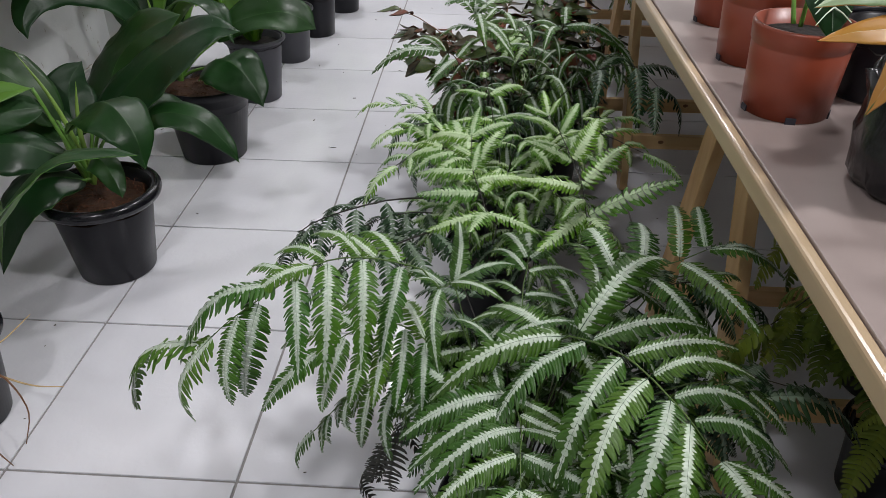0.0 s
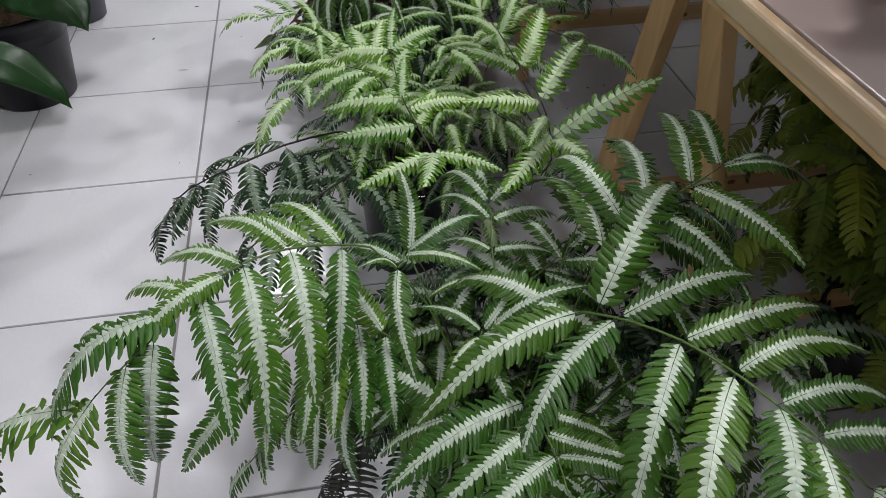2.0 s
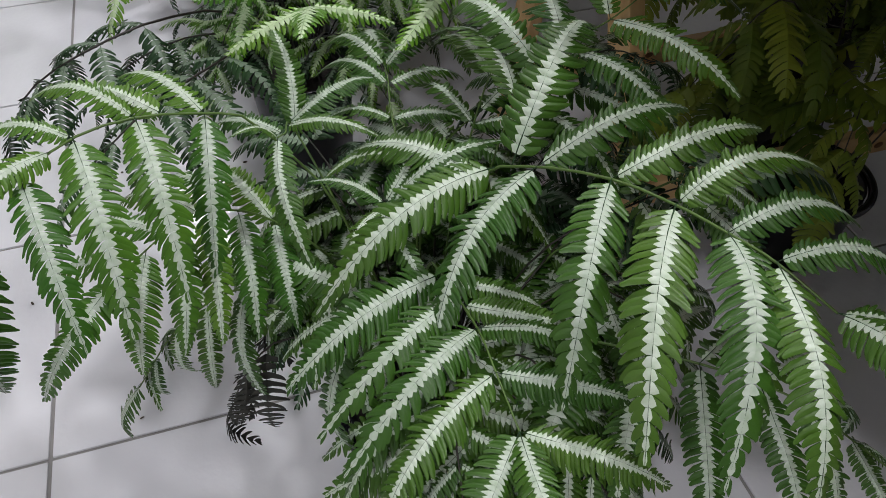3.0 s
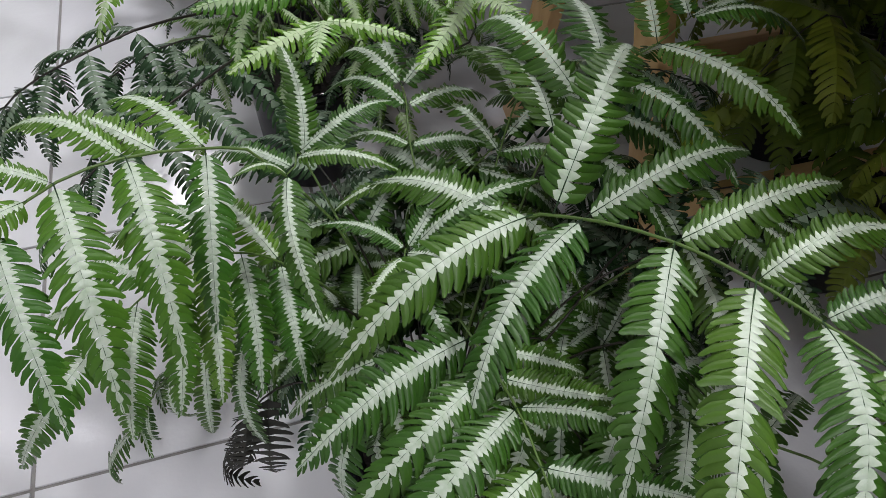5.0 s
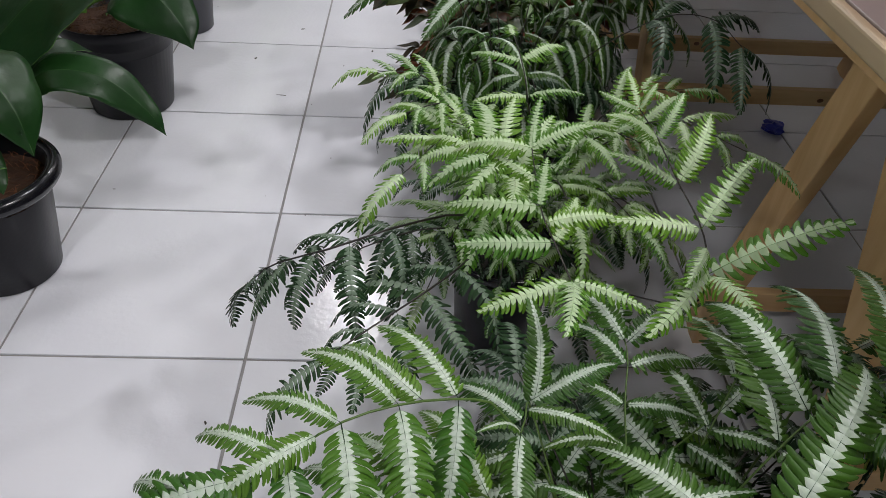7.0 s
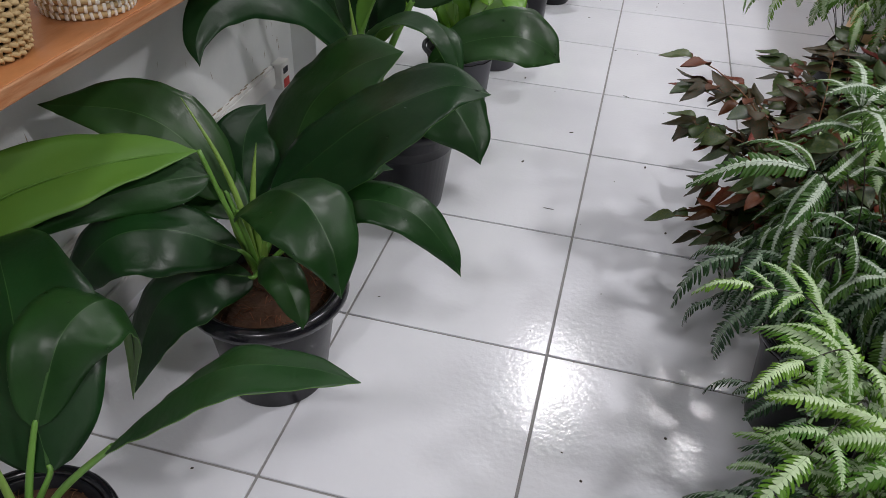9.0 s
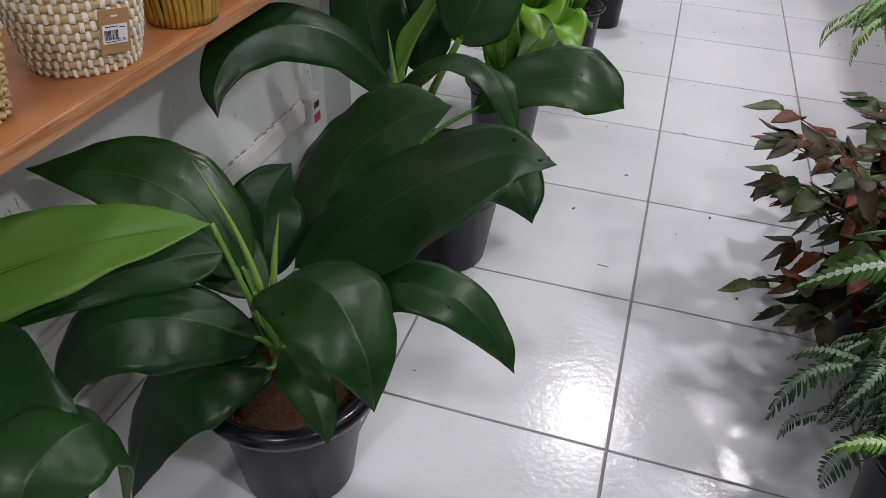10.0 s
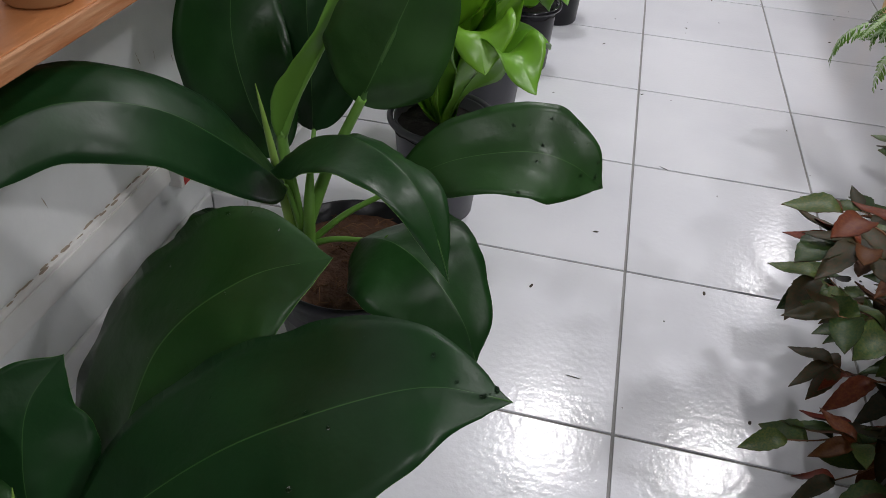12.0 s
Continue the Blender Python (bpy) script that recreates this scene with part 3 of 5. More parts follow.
add_leaf(phil_c, [(-0.10, 1.36, 0.44), (-0.03, 1.29, 0.54), (0.06, 1.21, 0.595), (0.145, 1.16, 0.57), (0.19, 1.13, 0.48)], 0.072, (-0.25, 0.15, 0.95), C, seed=32, fold=0.4, wave=0.25)
wet = add_leaf(phil_c, [(0.04, 1.40, 0.40), (0.13, 1.41, 0.465), (0.23, 1.435, 0.485), (0.30, 1.455, 0.465), (0.352, 1.47, 0.425)], 0.072, (0.05, -0.55, 0.83), C, seed=33, fold=-0.25, peak=0.6)
water_drops(wet, 22, 1, 0.45, 0.98)
add_leaf(phil_c, [(-0.17, 1.47, 0.38), (-0.225, 1.49, 0.47), (-0.25, 1.51, 0.58), (-0.235, 1.54, 0.70), (-0.2, 1.56, 0.78)], 0.088, (0.35, -0.9, 0.2), C, seed=34, fold=-0.15, wave=0.34)
add_leaf(phil_c, [(0.0, 1.38, 0.55), (0.03, 1.39, 0.62), (0.07, 1.41, 0.72), (0.10, 1.42, 0.80)], 0.085, (0.1, -0.95, 0.25), (-0.11, 1.40, 0.27), stem_r=0.011, seed=35, fold=0.2, peak=0.35)
add_leaf(phil_c, [(-0.13, 1.40, 0.46), (-0.10, 1.41, 0.54), (-0.05, 1.42, 0.64), (-0.02, 1.43, 0.76)], 0.036, (0.85, -0.35, 0.1), (-0.12, 1.40, 0.27), stem_r=0.013, seed=36, fold=0.6, mats=[M_LEAF_UNDER, M_LEAF_UNDER, M_PETIOLE], stem_mat=M_PETIOLE, label="young lime-green leaf still half furled")
add_leaf(phil_c, [(-0.12, 1.50, 0.42), (-0.13, 1.53, 0.52), (-0.14, 1.56, 0.64), (-0.13, 1.60, 0.72)], 0.08, (0.1, -0.95, 0.2), C, seed=37, fold=0.1, wave=0.28)
add_leaf(phil_c, [(0.0, 1.37, 0.32), (0.07, 1.32, 0.365), (0.13, 1.28, 0.36), (0.19, 1.25, 0.31), (0.22, 1.23, 0.25)], 0.105, (0.05, -0.3, 0.95), C, seed=38, fold=0.25)
add_leaf(phil_c, [(-0.09, 1.33, 0.33), (-0.13, 1.26, 0.37), (-0.16, 1.19, 0.35), (-0.18, 1.13, 0.27)], 0.10, (0.1, -0.1, 1), C, seed=39, fold=0.2)
sprout(phil_c, [(-0.12, 1.39, 0.27), (-0.135, 1.38, 0.43), (-0.15, 1.374, 0.56)], 0.010)
sprout(phil_c, [(-0.09, 1.38, 0.27), (-0.085, 1.38, 0.36), (-0.075, 1.38, 0.47)], 0.013, M_PETIOLE)
sprout(phil_c, [(0.0, 1.36, 0.27), (0.02, 1.35, 0.31), (0.055, 1.34, 0.365)], 0.010, M_PETIOLE)


# ---- bird's nest ferns and further pots along the wall ----
def nest_fern(x, y, r_base, r_rim, h, count, reach, rise, seed, label, grey=True):
    plant = thing("potted_nest_fern", (x, y, 0), label, "potted plant", "plants along the wall")
    z = pot_parts(plant, r_base, r_rim, h, M_POT_GREY if grey else M_POT, True, M_DARKSOIL, rim_h=0.016)
    rng = random.Random(seed)
    for k in range(count):
        a = 2 * math.pi * (k + rng.uniform(-0.2, 0.2)) / count
        inner = k % 3 == 0
        re = reach * rng.uniform(0.75, 1.05) * (0.55 if inner else 1)
        up = rise * rng.uniform(0.85, 1.15) * (1.3 if inner else 1)
        d = Vector((math.cos(a), math.sin(a), 0))
        o = Vector((x, y, z + 0.01)) + d * 0.015
        pts = [o, o + d * re * 0.3 + Vector((0, 0, up * 0.55)), o + d * re * 0.7 + Vector((0, 0, up * 0.9)), o + d * re + Vector((0, 0, up * (1.1 if inner else 0.72)))]
        add_leaf(plant, pts, rng.uniform(0.05, 0.066), (0, 0, 1), seed=seed * 50 + k, fold=-0.25, wave=0.6, peak=0.6, stem_r=0.003,
                 mats=[M_NEST, M_NEST, M_PETIOLE], stem_mat=M_PETIOLE, n=30, blunt=0.2)
    return plant


nest_fern(0.0, 1.935, 0.083, 0.118, 0.25, 19, 0.27, 0.27, 3, "lime-green wavy bird's nest fern in a tall grey pot")
nest_fern(0.02, 2.41, 0.083, 0.112, 0.235, 14, 0.22, 0.24, 5, "lime-green wavy bird's nest fern in a grey pot behind others")
nest_fern(0.07, 2.79, 0.082, 0.105, 0.21, 10, 0.17, 0.2, 7, "small lime-green bird's nest fern in a black pot", False)
nest_fern(0.13, 3.22, 0.078, 0.10, 0.18, 9, 0.15, 0.17, 9, "small green bird's nest fern in a black pot, far end", False)


# ---- silver brake ferns ----
def pinna_mesh(name, lobes=19, width=0.105, droop=0.35, mats=None, seed=0, bare=0.04, stripe=0.46, slim=0.92):
    """One toothed leaflet of length 1 along x: lobes both sides of a rib, a pale stripe inside each."""
    rng = random.Random(seed)
    verts, faces, mi = [], [], []
    sickle = rng.uniform(-0.13, 0.13)

    def bend(x, y, z):
        a = droop * x * x
        return (x * (1 - 0.18 * droop * x), y + sickle * x * x, z - a * x * 0.62 + 0.20 * droop * x * (1 - x))
    us = (0.0, 0.33, 0.67, 1.0)
    for side in (1, -1):
        for i in range(lobes):
            s0 = bare + (1 - bare) * i / lobes
            ds = (1 - bare) / lobes
            m = (s0 + ds / 2)
            w = width * (math.sin(min(1, (m + 0.10) / 0.36) * math.pi / 2) ** 0.8) * (1 - max(0, (m - 0.3) / 0.715) ** 2.3) ** 0.9 + 0.006
            w *= rng.uniform(0.9, 1.08)
            fwd = 0.40 * w
            lift = rng.uniform(-0.46, 0.26) * w
            yaw = rng.uniform(-0.3, 0.3) * ds
            tooth = rng.uniform(0.8, 1.25)
            base = len(verts)
            for r in range(4):
                for c, u in enumerate(us):
                    if r == 0:
                        rad, uu = 0.0, u
                    elif r == 1:
                        rad, uu = (stripe * 0.62, stripe * 1.15 * tooth, stripe * 1.30 * tooth, stripe * 0.66)[c], (0.5 - 0.47 * (0.4 + 0.6 * slim), 0.46, 0.64, 0.5 + 0.47 * (0.4 + 0.6 * slim))[c]
                    elif r == 2:
                        rad, uu = (0.70, 0.78, 0.78, 0.73)[c], 0.50 + (u - 0.5) * slim
                    else:
                        rad, uu = (0.87, 1.0, 1.0, 0.90)[c], 0.53 + (u - 0.5) * slim * 0.82
                    x = s0 + ds * uu + fwd * rad * rad + yaw * rad
                    z = -0.10 * rad * w - 0.30 * rad * rad * w + 0.05 * w * math.exp(-rad * 9) + lift * rad * rad + (0.05 * w if c in (1, 2) and r else 0.0)
                    verts.append(bend(x, side * w * rad, z))
            for r in range(3):
                for c in range(3):
                    a = base + r * 4 + c
                    q = (a, a + 1, a + 5, a + 4)
                    faces.append(q if side > 0 else q[::-1])
                    mi.append(1 if r == 0 else 0)
    # dark rib line on top
    b = len(verts)
    n = 10
    for i in range(n + 1):
        x = i / n
        wr = 0.0032 * (1 - 0.7 * x)
        verts += [bend(x, wr, 0.004), bend(x, -wr, 0.004), bend(x, 0, 0.0085)]
    for i in range(n):
        a = b + i * 3
        faces += [(a, a + 3, a + 5, a + 2), (a + 2, a + 5, a + 4, a + 1)]
        mi += [2, 2]
    me = bpy.data.meshes.new(name)
    me.from_pydata(verts, [], faces)
    me.polygons.foreach_set("material_index", mi)
    for mt in mats:
        me.materials.append(mt)
    me.polygons.foreach_set("use_smooth", [True] * len(me.polygons))
    me["smoothed"] = 1
    me["tip"] = bend(1.0, 0.0, 0.0)
    return me


def pinna_set(mats, seed, stripe=0.46, width=0.098, lobes=24, slim=0.92):
    return [pinna_mesh("pinna", lobes + k % 3 * 2, width * (0.92 + 0.08 * (k % 3)), dr, mats, seed + k, stripe=stripe, slim=slim)
            for k, dr in enumerate((0.10, 0.3, 0.5, 0.75, 1.0))]


SET_MAIN = pinna_set([M_FERN, M_SILVER, M_FERN_D], 100, 0.27, 0.120, 21, 0.93)
SET_HERO = pinna_set([M_FERN, M_SILVER, M_FERN_D], 150, 0.265, 0.122, 27, 0.97)
SET_LIGHT = pinna_set([M_FERN_L, M_SILVER_L, M_FERN_L], 200, 0.42, 0.142, 15, 0.78)
# dark fronds; as low filling, the colour also carries the shade between leaves
SET_DARK_SHADED = pinna_set([M_FERN_D, M_SILVER_D, M_FERN_D], 300, 0.31, 0.145, 14, 0.75)
SET_LIMEY = pinna_set([M_FERN_M, M_SILVER, M_FERN_D], 400, 0.265, 0.130, 24, 0.95)
SET_YELLOW = pinna_set([M_FERN_Y, M_FERN_Y, M_FERN_Y], 500, 0.4, 0.17, 11)
SET_DEAD = pinna_set([M_DEAD, M_DEAD, M_DEAD], 600, 0.4, 0.16, 13, 0.55)
frond_count = [0]


def frond(plant, pts, meshes, start=0.45, pairs=5, length=0.16, up=(0, 0, 1), open_first=78, open_last=38, hang=(12, 12), end=0.97,
          droop=2, stipe=0.0015, dark=False, terminal=1.0, scale=(1.0, 1.0), fork=False, taper=0.45, skew=(0, 0)):
    """A leaf of the fern: a stalk through pts, leaflets in pairs from start on. hang: degrees to the left and right; scale: their lengths."""
    frond_count[0] += 1
    rng = random.Random(frond_count[0])
    base = plant.location
    ps = spline([Vector(p) - base for p in pts], 40)
    ob = part("frond", tube_into(bmesh.new(), ps[::3] + [ps[-1]], stipe, stipe * 0.45, 6), [M_RACHIS_D if dark else M_RACHIS], plant, smooth=True)
    upv = Vector(up).normalized()

    def put(p, d, nor, L):
        k = max(0, min(4, droop + rng.choice((-1, 0, 0, 1, 1))))
        m = Matrix.Translation(p) @ frame_of(d, nor).to_4x4() @ Matrix.Diagonal((L, L * rng.uniform(0.9, 1.1), L, 1))
        link_mesh("pinna", meshes[k], None, ob, m)

    for i in range(pairs):
        s = start + (end - start) * (i / max(1, pairs - 0.35)) ** 0.95
        q = s * 39
        k = min(int(q), 38)
        p = ps[k].lerp(ps[k + 1], q - k)
        d = (ps[min(k + 2, 39)] - ps[max(k - 1, 0)]).normalized()
        side = d.cross(upv).normalized()
        f = i / max(1, pairs - 1)
        ang = math.radians(open_first + (open_last - open_first) * f + rng.uniform(-9, 9))
        L = length * (1 - taper * f ** 1.5) * rng.uniform(0.9, 1.08)
        for sg, h, sc, sk in ((-1, hang[0], scale[0], skew[0]), (1, hang[1], scale[1], skew[1])):
            if sc <= 0:
                continue
            av = ang + math.radians(sk * (0.3 + 0.7 * f))
            v = d * math.cos(av) + side * sg * math.sin(av)
            hr = math.radians(h + rng.uniform(-10, 10))
            v = (v * math.cos(hr) + Vector((0, 0, -1)) * math.sin(hr)).normalized()
            nor = (upv + side * sg * math.sin(hr) * 0.9 + Vector((rng.uniform(-0.3, 0.3), rng.uniform(-0.3, 0.3), 0))).normalized()
            put(p, v, nor, L * sc)
            if fork and i == 0:
                v2 = (d * math.cos(ang + 0.75) + side * sg * math.sin(ang + 0.75)) * math.cos(hr) + Vector((0, 0, -1)) * math.sin(hr + 0.1)
                put(p + v * L * 0.07, v2.normalized(), nor, L * sc * 0.6)
    if terminal > 0:
        d = (ps[-1] - ps[-4]).normalized()
        put(ps[-1] - d * 0.004, d, upv, length * terminal * (1 - taper * 0.3))
    return ob


def laid_frond(plant, pts, leaflets, meshes, stipe=0.0013, dark=False, end=None, droop=3, up=(0, -0.15, 1)):
    """A leaf of the fern whose leaflets spring from its stalk at point number u (counted along pts) and reach to a tip."""
    frond_count[0] += 1
    rng = random.Random(frond_count[0])
    base = plant.location
    n = 61
    ps = spline([Vector(p) - base for p in pts], n)
    ob = part("frond", tube_into(bmesh.new(), ps[::3], stipe, stipe * 0.5, 6), [M_RACHIS_D if dark else M_RACHIS], plant, smooth=True)
    if end:
        leaflets = list(leaflets) + [(len(pts) - 1.0, end)]
    for u, tip in leaflets:
        q = u / (len(pts) - 1) * (n - 1)
        k = min(int(q), n - 2)
        p = ps[k].lerp(ps[k + 1], q - k)
        chord = Vector(tip) - base - p
        me = meshes[max(0, min(4, droop + rng.choice((-1, 0, 0, 1))))]
        tip_local = Vector(me["tip"])
        L = chord.length / tip_local.length
        nor = Vector(up) + Vector((rng.uniform(-0.25, 0.25), rng.uniform(-0.25, 0.25), 0)) + chord.cross(Vector((0, 0, 1))) * rng.uniform(-0.8, 0.8)
        turn = frame_of(chord, nor) @ frame_of(tip_local, (0, 0, 1)).transposed()
        link_mesh("pinna", me, None, ob, Matrix.Translation(p) @ turn.to_4x4() @ Matrix.Diagonal((L, L * rng.uniform(0.95, 1.1) * min(1.0, (0.16 / chord.length) ** 0.6), L, 1)))
    return ob


def fern(x, y, label, r_base=0.075, r_rim=0.1, h=0.2, grey=False):
    plant = thing("potted_fern", (x, y, 0), label, "potted fern", "ferns in a row")
    z = pot_parts(plant, r_base, r_rim, h, M_POT_GREY if grey else M_POT, True, M_DARKSOIL, rim_h=0.016)
    return plant, Vector((x, y, z))


def filler(plant, crown, meshes, count, rise, reach, seed, a0=0.0, a1=6.28, length=0.13, pairs=5, droop=2, dark=True, tipdrop=0.75, hang=(18, 18)):
    rng = random.Random(seed)
    for k in range(count):
        a = a0 + (a1 - a0) * (k + rng.uniform(0.1, 0.9)) / count
        d = Vector((math.cos(a), math.sin(a), 0))
        hh, re = rise * rng.uniform(0.75, 1.1), reach * rng.uniform(0.75, 1.1)
        o = crown + d * 0.03
        frond(plant, [o, o + d * re * 0.22 + Vector((0, 0, hh * 0.62)), o + d * re * 0.6 + Vector((0, 0, hh)), o + d * re + Vector((0, 0, hh * tipdrop))],
              meshes, 0.45, pairs, length * rng.uniform(0.85, 1.15), droop=droop, dark=dark, hang=hang, fork=rng.random() < 0.5)


F1, c1 = fern(0.955, -0.19, "large silver-striped brake fern with arching fronds in a black pot", 0.08, 0.105, 0.22)
# long frond that arches over the aisle
laid_frond(F1, [c1, (0.90, -0.14, 0.46), (0.835, -0.118, 0.58), (0.796, -0.127, 0.608), (0.749, -0.154, 0.634), (0.709, -0.177, 0.642), (0.673, -0.200, 0.634), (0.635, -0.228, 0.617), (0.596, -0.245, 0.592), (0.565, -0.245, 0.558)],
           [(3, (0.777, -0.215, 0.515)), (4, (0.757, -0.25, 0.53)), (5, (0.716, -0.275, 0.53)), (6, (0.69, -0.295, 0.55)), (7, (0.605, -0.25, 0.475)), (7.6, (0.60, -0.285, 0.495)), (8.5, (0.531, -0.25, 0.425)),
            (3, (0.728, -0.039, 0.599)), (3.6, (0.70, -0.075, 0.61)), (4, (0.672, -0.10, 0.630)), (5, (0.635, -0.150, 0.630)), (6, (0.60, -0.165, 0.606)), (7, (0.555, -0.185, 0.575)), (6.4, (0.525, -0.242, 0.522)), (5.4, (0.61, -0.225, 0.60))],
           SET_LIMEY, end=(0.425, -0.195, 0.388))
# long frond that comes forward over the tiles
laid_frond(F1, [c1, (0.985, -0.19, 0.45), (1.0, -0.213, 0.56), (1.030, -0.255, 0.597), (1.058, -0.314, 0.627), (1.074, -0.366, 0.645), (1.086, -0.403, 0.652), (1.098, -0.433, 0.654), (1.118, -0.468, 0.642)],
           [(2, (0.915, -0.115, 0.534)), (2.3, (0.846, -0.271, 0.505)), (2.6, (1.176, -0.05, 0.572)), (3, (1.174, -0.226, 0.600)), (3, (0.918, -0.353, 0.543)), (4, (1.182, -0.302, 0.633)), (4, (0.980, -0.430, 0.548)),
            (5, (1.185, -0.362, 0.643)), (5, (1.000, -0.490, 0.575)), (6, (1.185, -0.408, 0.632)), (6, (1.035, -0.520, 0.58)), (7, (1.190, -0.460, 0.620)), (7, (1.07, -0.545, 0.585)), (8, (1.195, -0.505, 0.60))],
           SET_HERO, stipe=0.0015, end=(1.15, -0.575, 0.59))
# upright frond behind the two, with four leaflets spread like a hand of ribs
laid_frond(F1, [c1, (0.90, -0.15, 0.45), (0.866, -0.085, 0.545), (0.856, -0.11, 0.562), (0.848, -0.135, 0.578)],
           [(2, (0.867, 0.012, 0.597)), (2.2, (0.952, -0.036, 0.552)), (2.6, (0.936, -0.122, 0.549)), (3.9, (0.852, -0.224, 0.508)), (3.2, (0.79, -0.06, 0.545))], SET_HERO, end=(0.81, -0.15, 0.598))
laid_frond(F1, [c1, (0.94, -0.19, 0.44), (0.925, -0.19, 0.525), (0.918, -0.205, 0.54)],
           [(2, (1.032, -0.177, 0.564)), (2.3, (0.865, -0.165, 0.55)), (2.2, (0.985, -0.125, 0.545)), (3, (0.935, -0.29, 0.515)), (2.7, (0.985, -0.24, 0.535))], SET_HERO, end=(0.872, -0.258, 0.515))
# frond that reaches over towards the table
laid_frond(F1, [c1, (1.02, -0.16, 0.47), (1.057, -0.147, 0.578), (1.112, -0.115, 0.602), (1.164, -0.099, 0.612), (1.202, -0.082, 0.620)],
           [(2, (1.023, 0.004, 0.563)), (3, (1.130, 0.066, 0.565)), (4, (1.178, 0.032, 0.622)), (4, (1.247, -0.200, 0.575)), (5, (1.211, 0.024, 0.626)), (5, (1.30, -0.115, 0.60)), (3, (1.19, -0.215, 0.55)), (2, (1.12, -0.235, 0.53)), (2.5, (1.06, 0.05, 0.55))],
           SET_HERO, end=(1.285, -0.055, 0.60))
# short frond low in front
laid_frond(F1, [c1, (0.95, -0.21, 0.42), (0.945, -0.25, 0.51), (0.944, -0.285, 0.536), (0.951, -0.35, 0.546), (0.948, -0.395, 0.556), (0.947, -0.44, 0.556)],
           [(3, (0.812, -0.325, 0.495)), (3.5, (0.828, -0.375, 0.50)), (4, (0.838, -0.415, 0.512)), (5, (0.85, -0.46, 0.515)), (6, (0.875, -0.515, 0.515)),
            (3.2, (1.02, -0.315, 0.50)), (3.6, (1.03, -0.35, 0.515)), (4, (1.03, -0.39, 0.53)), (5, (1.035, -0.435, 0.54)), (6, (1.03, -0.49, 0.53))], SET_HERO, end=(0.95, -0.545, 0.525))
laid_frond(F1, [c1, (0.965, -0.13, 0.42), (0.965, -0.05, 0.51), (0.972, -0.01, 0.53), (0.975, 0.03, 0.53)],
           [(2, (0.90, -0.02, 0.50)), (2, (1.04, -0.06, 0.50)), (2.8, (0.905, 0.06, 0.50)), (2.8, (1.06, 0.01, 0.50)), (3.5, (0.93, 0.12, 0.49)), (3.5, (1.05, 0.09, 0.49)), (1.6, (0.885, -0.075, 0.47))], SET_MAIN, end=(0.985, 0.15, 0.48))
laid_frond(F1, [c1, (1.0, -0.13, 0.42), (1.045, -0.07, 0.50), (1.075, -0.03, 0.525), (1.095, 0.0, 0.525)],
           [(2, (1.00, 0.03, 0.49)), (2, (1.13, -0.12, 0.49)), (3, (1.045, 0.09, 0.49)), (3, (1.17, -0.06, 0.50)), (4, (1.09, 0.12, 0.48)), (4, (1.20, 0.0, 0.49))], SET_MAIN, end=(1.15, 0.10, 0.48))
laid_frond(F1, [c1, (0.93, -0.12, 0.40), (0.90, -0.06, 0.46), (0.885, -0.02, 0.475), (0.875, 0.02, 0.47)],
           [(2, (0.81, -0.05, 0.45)), (2, (0.98, -0.02, 0.45)), (3, (0.80, 0.03, 0.44)), (3, (0.96, 0.05, 0.44)), (4, (0.82, 0.09, 0.42)), (4, (0.93, 0.11, 0.42))], SET_DARK_SHADED, dark=True, end=(0.87, 0.14, 0.42))
frond(F1, [c1, (1.06, -0.11, 0.40), (1.14, -0.04, 0.49), (1.19, 0.01, 0.505), (1.25, 0.05, 0.49)],
      SET_MAIN, 0.55, 4, 0.15, hang=(10, 14), open_first=80, droop=2, terminal=1.0)
frond(F1, [c1, (1.06, -0.20, 0.40), (1.16, -0.21, 0.49), (1.22, -0.21, 0.50), (1.28, -0.20, 0.47)],
      SET_MAIN, 0.5, 4, 0.16, hang=(10, 14), open_first=80, droop=2, terminal=1.0)
frond(F1, [c1, (0.965, -0.14, 0.40), (0.99, -0.10, 0.48), (1.02, -0.08, 0.50), (1.06, -0.05, 0.50)],
      SET_MAIN, 0.55, 3, 0.15, hang=(10, 10), droop=2, fork=True)
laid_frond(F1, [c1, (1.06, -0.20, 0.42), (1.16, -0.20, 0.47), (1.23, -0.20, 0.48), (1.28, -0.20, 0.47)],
           [(2, (1.18, -0.30, 0.43)), (2, (1.22, -0.10, 0.45)), (3, (1.27, -0.29, 0.43)), (3, (1.31, -0.11, 0.44))], SET_DARK_SHADED, dark=True, end=(1.42, -0.21, 0.40))
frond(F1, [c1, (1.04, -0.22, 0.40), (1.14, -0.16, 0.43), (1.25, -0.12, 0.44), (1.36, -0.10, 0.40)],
      SET_DARK_SHADED, 0.5, 4, 0.16, hang=(20, 20), droop=3, dark=True)
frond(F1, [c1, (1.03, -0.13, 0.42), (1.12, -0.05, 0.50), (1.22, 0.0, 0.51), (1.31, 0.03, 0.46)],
      SET_DARK_SHADED, 0.5, 4, 0.16, hang=(20, 20), droop=3, dark=True)
frond(F1, [c1, (1.02, -0.27, 0.40), (1.08, -0.35, 0.47), (1.16, -0.43, 0.49), (1.22, -0.50, 0.46)],
      SET_MAIN, 0.42, 6, 0.15, hang=(14, 14), droop=2)
frond(F1, [c1, (0.88, -0.17, 0.32), (0.81, -0.165, 0.35), (0.765, -0.16, 0.30), (0.74, -0.155, 0.24)],
      SET_DEAD, 0.58, 3, 0.12, hang=(40, 40), droop=2, dark=True)
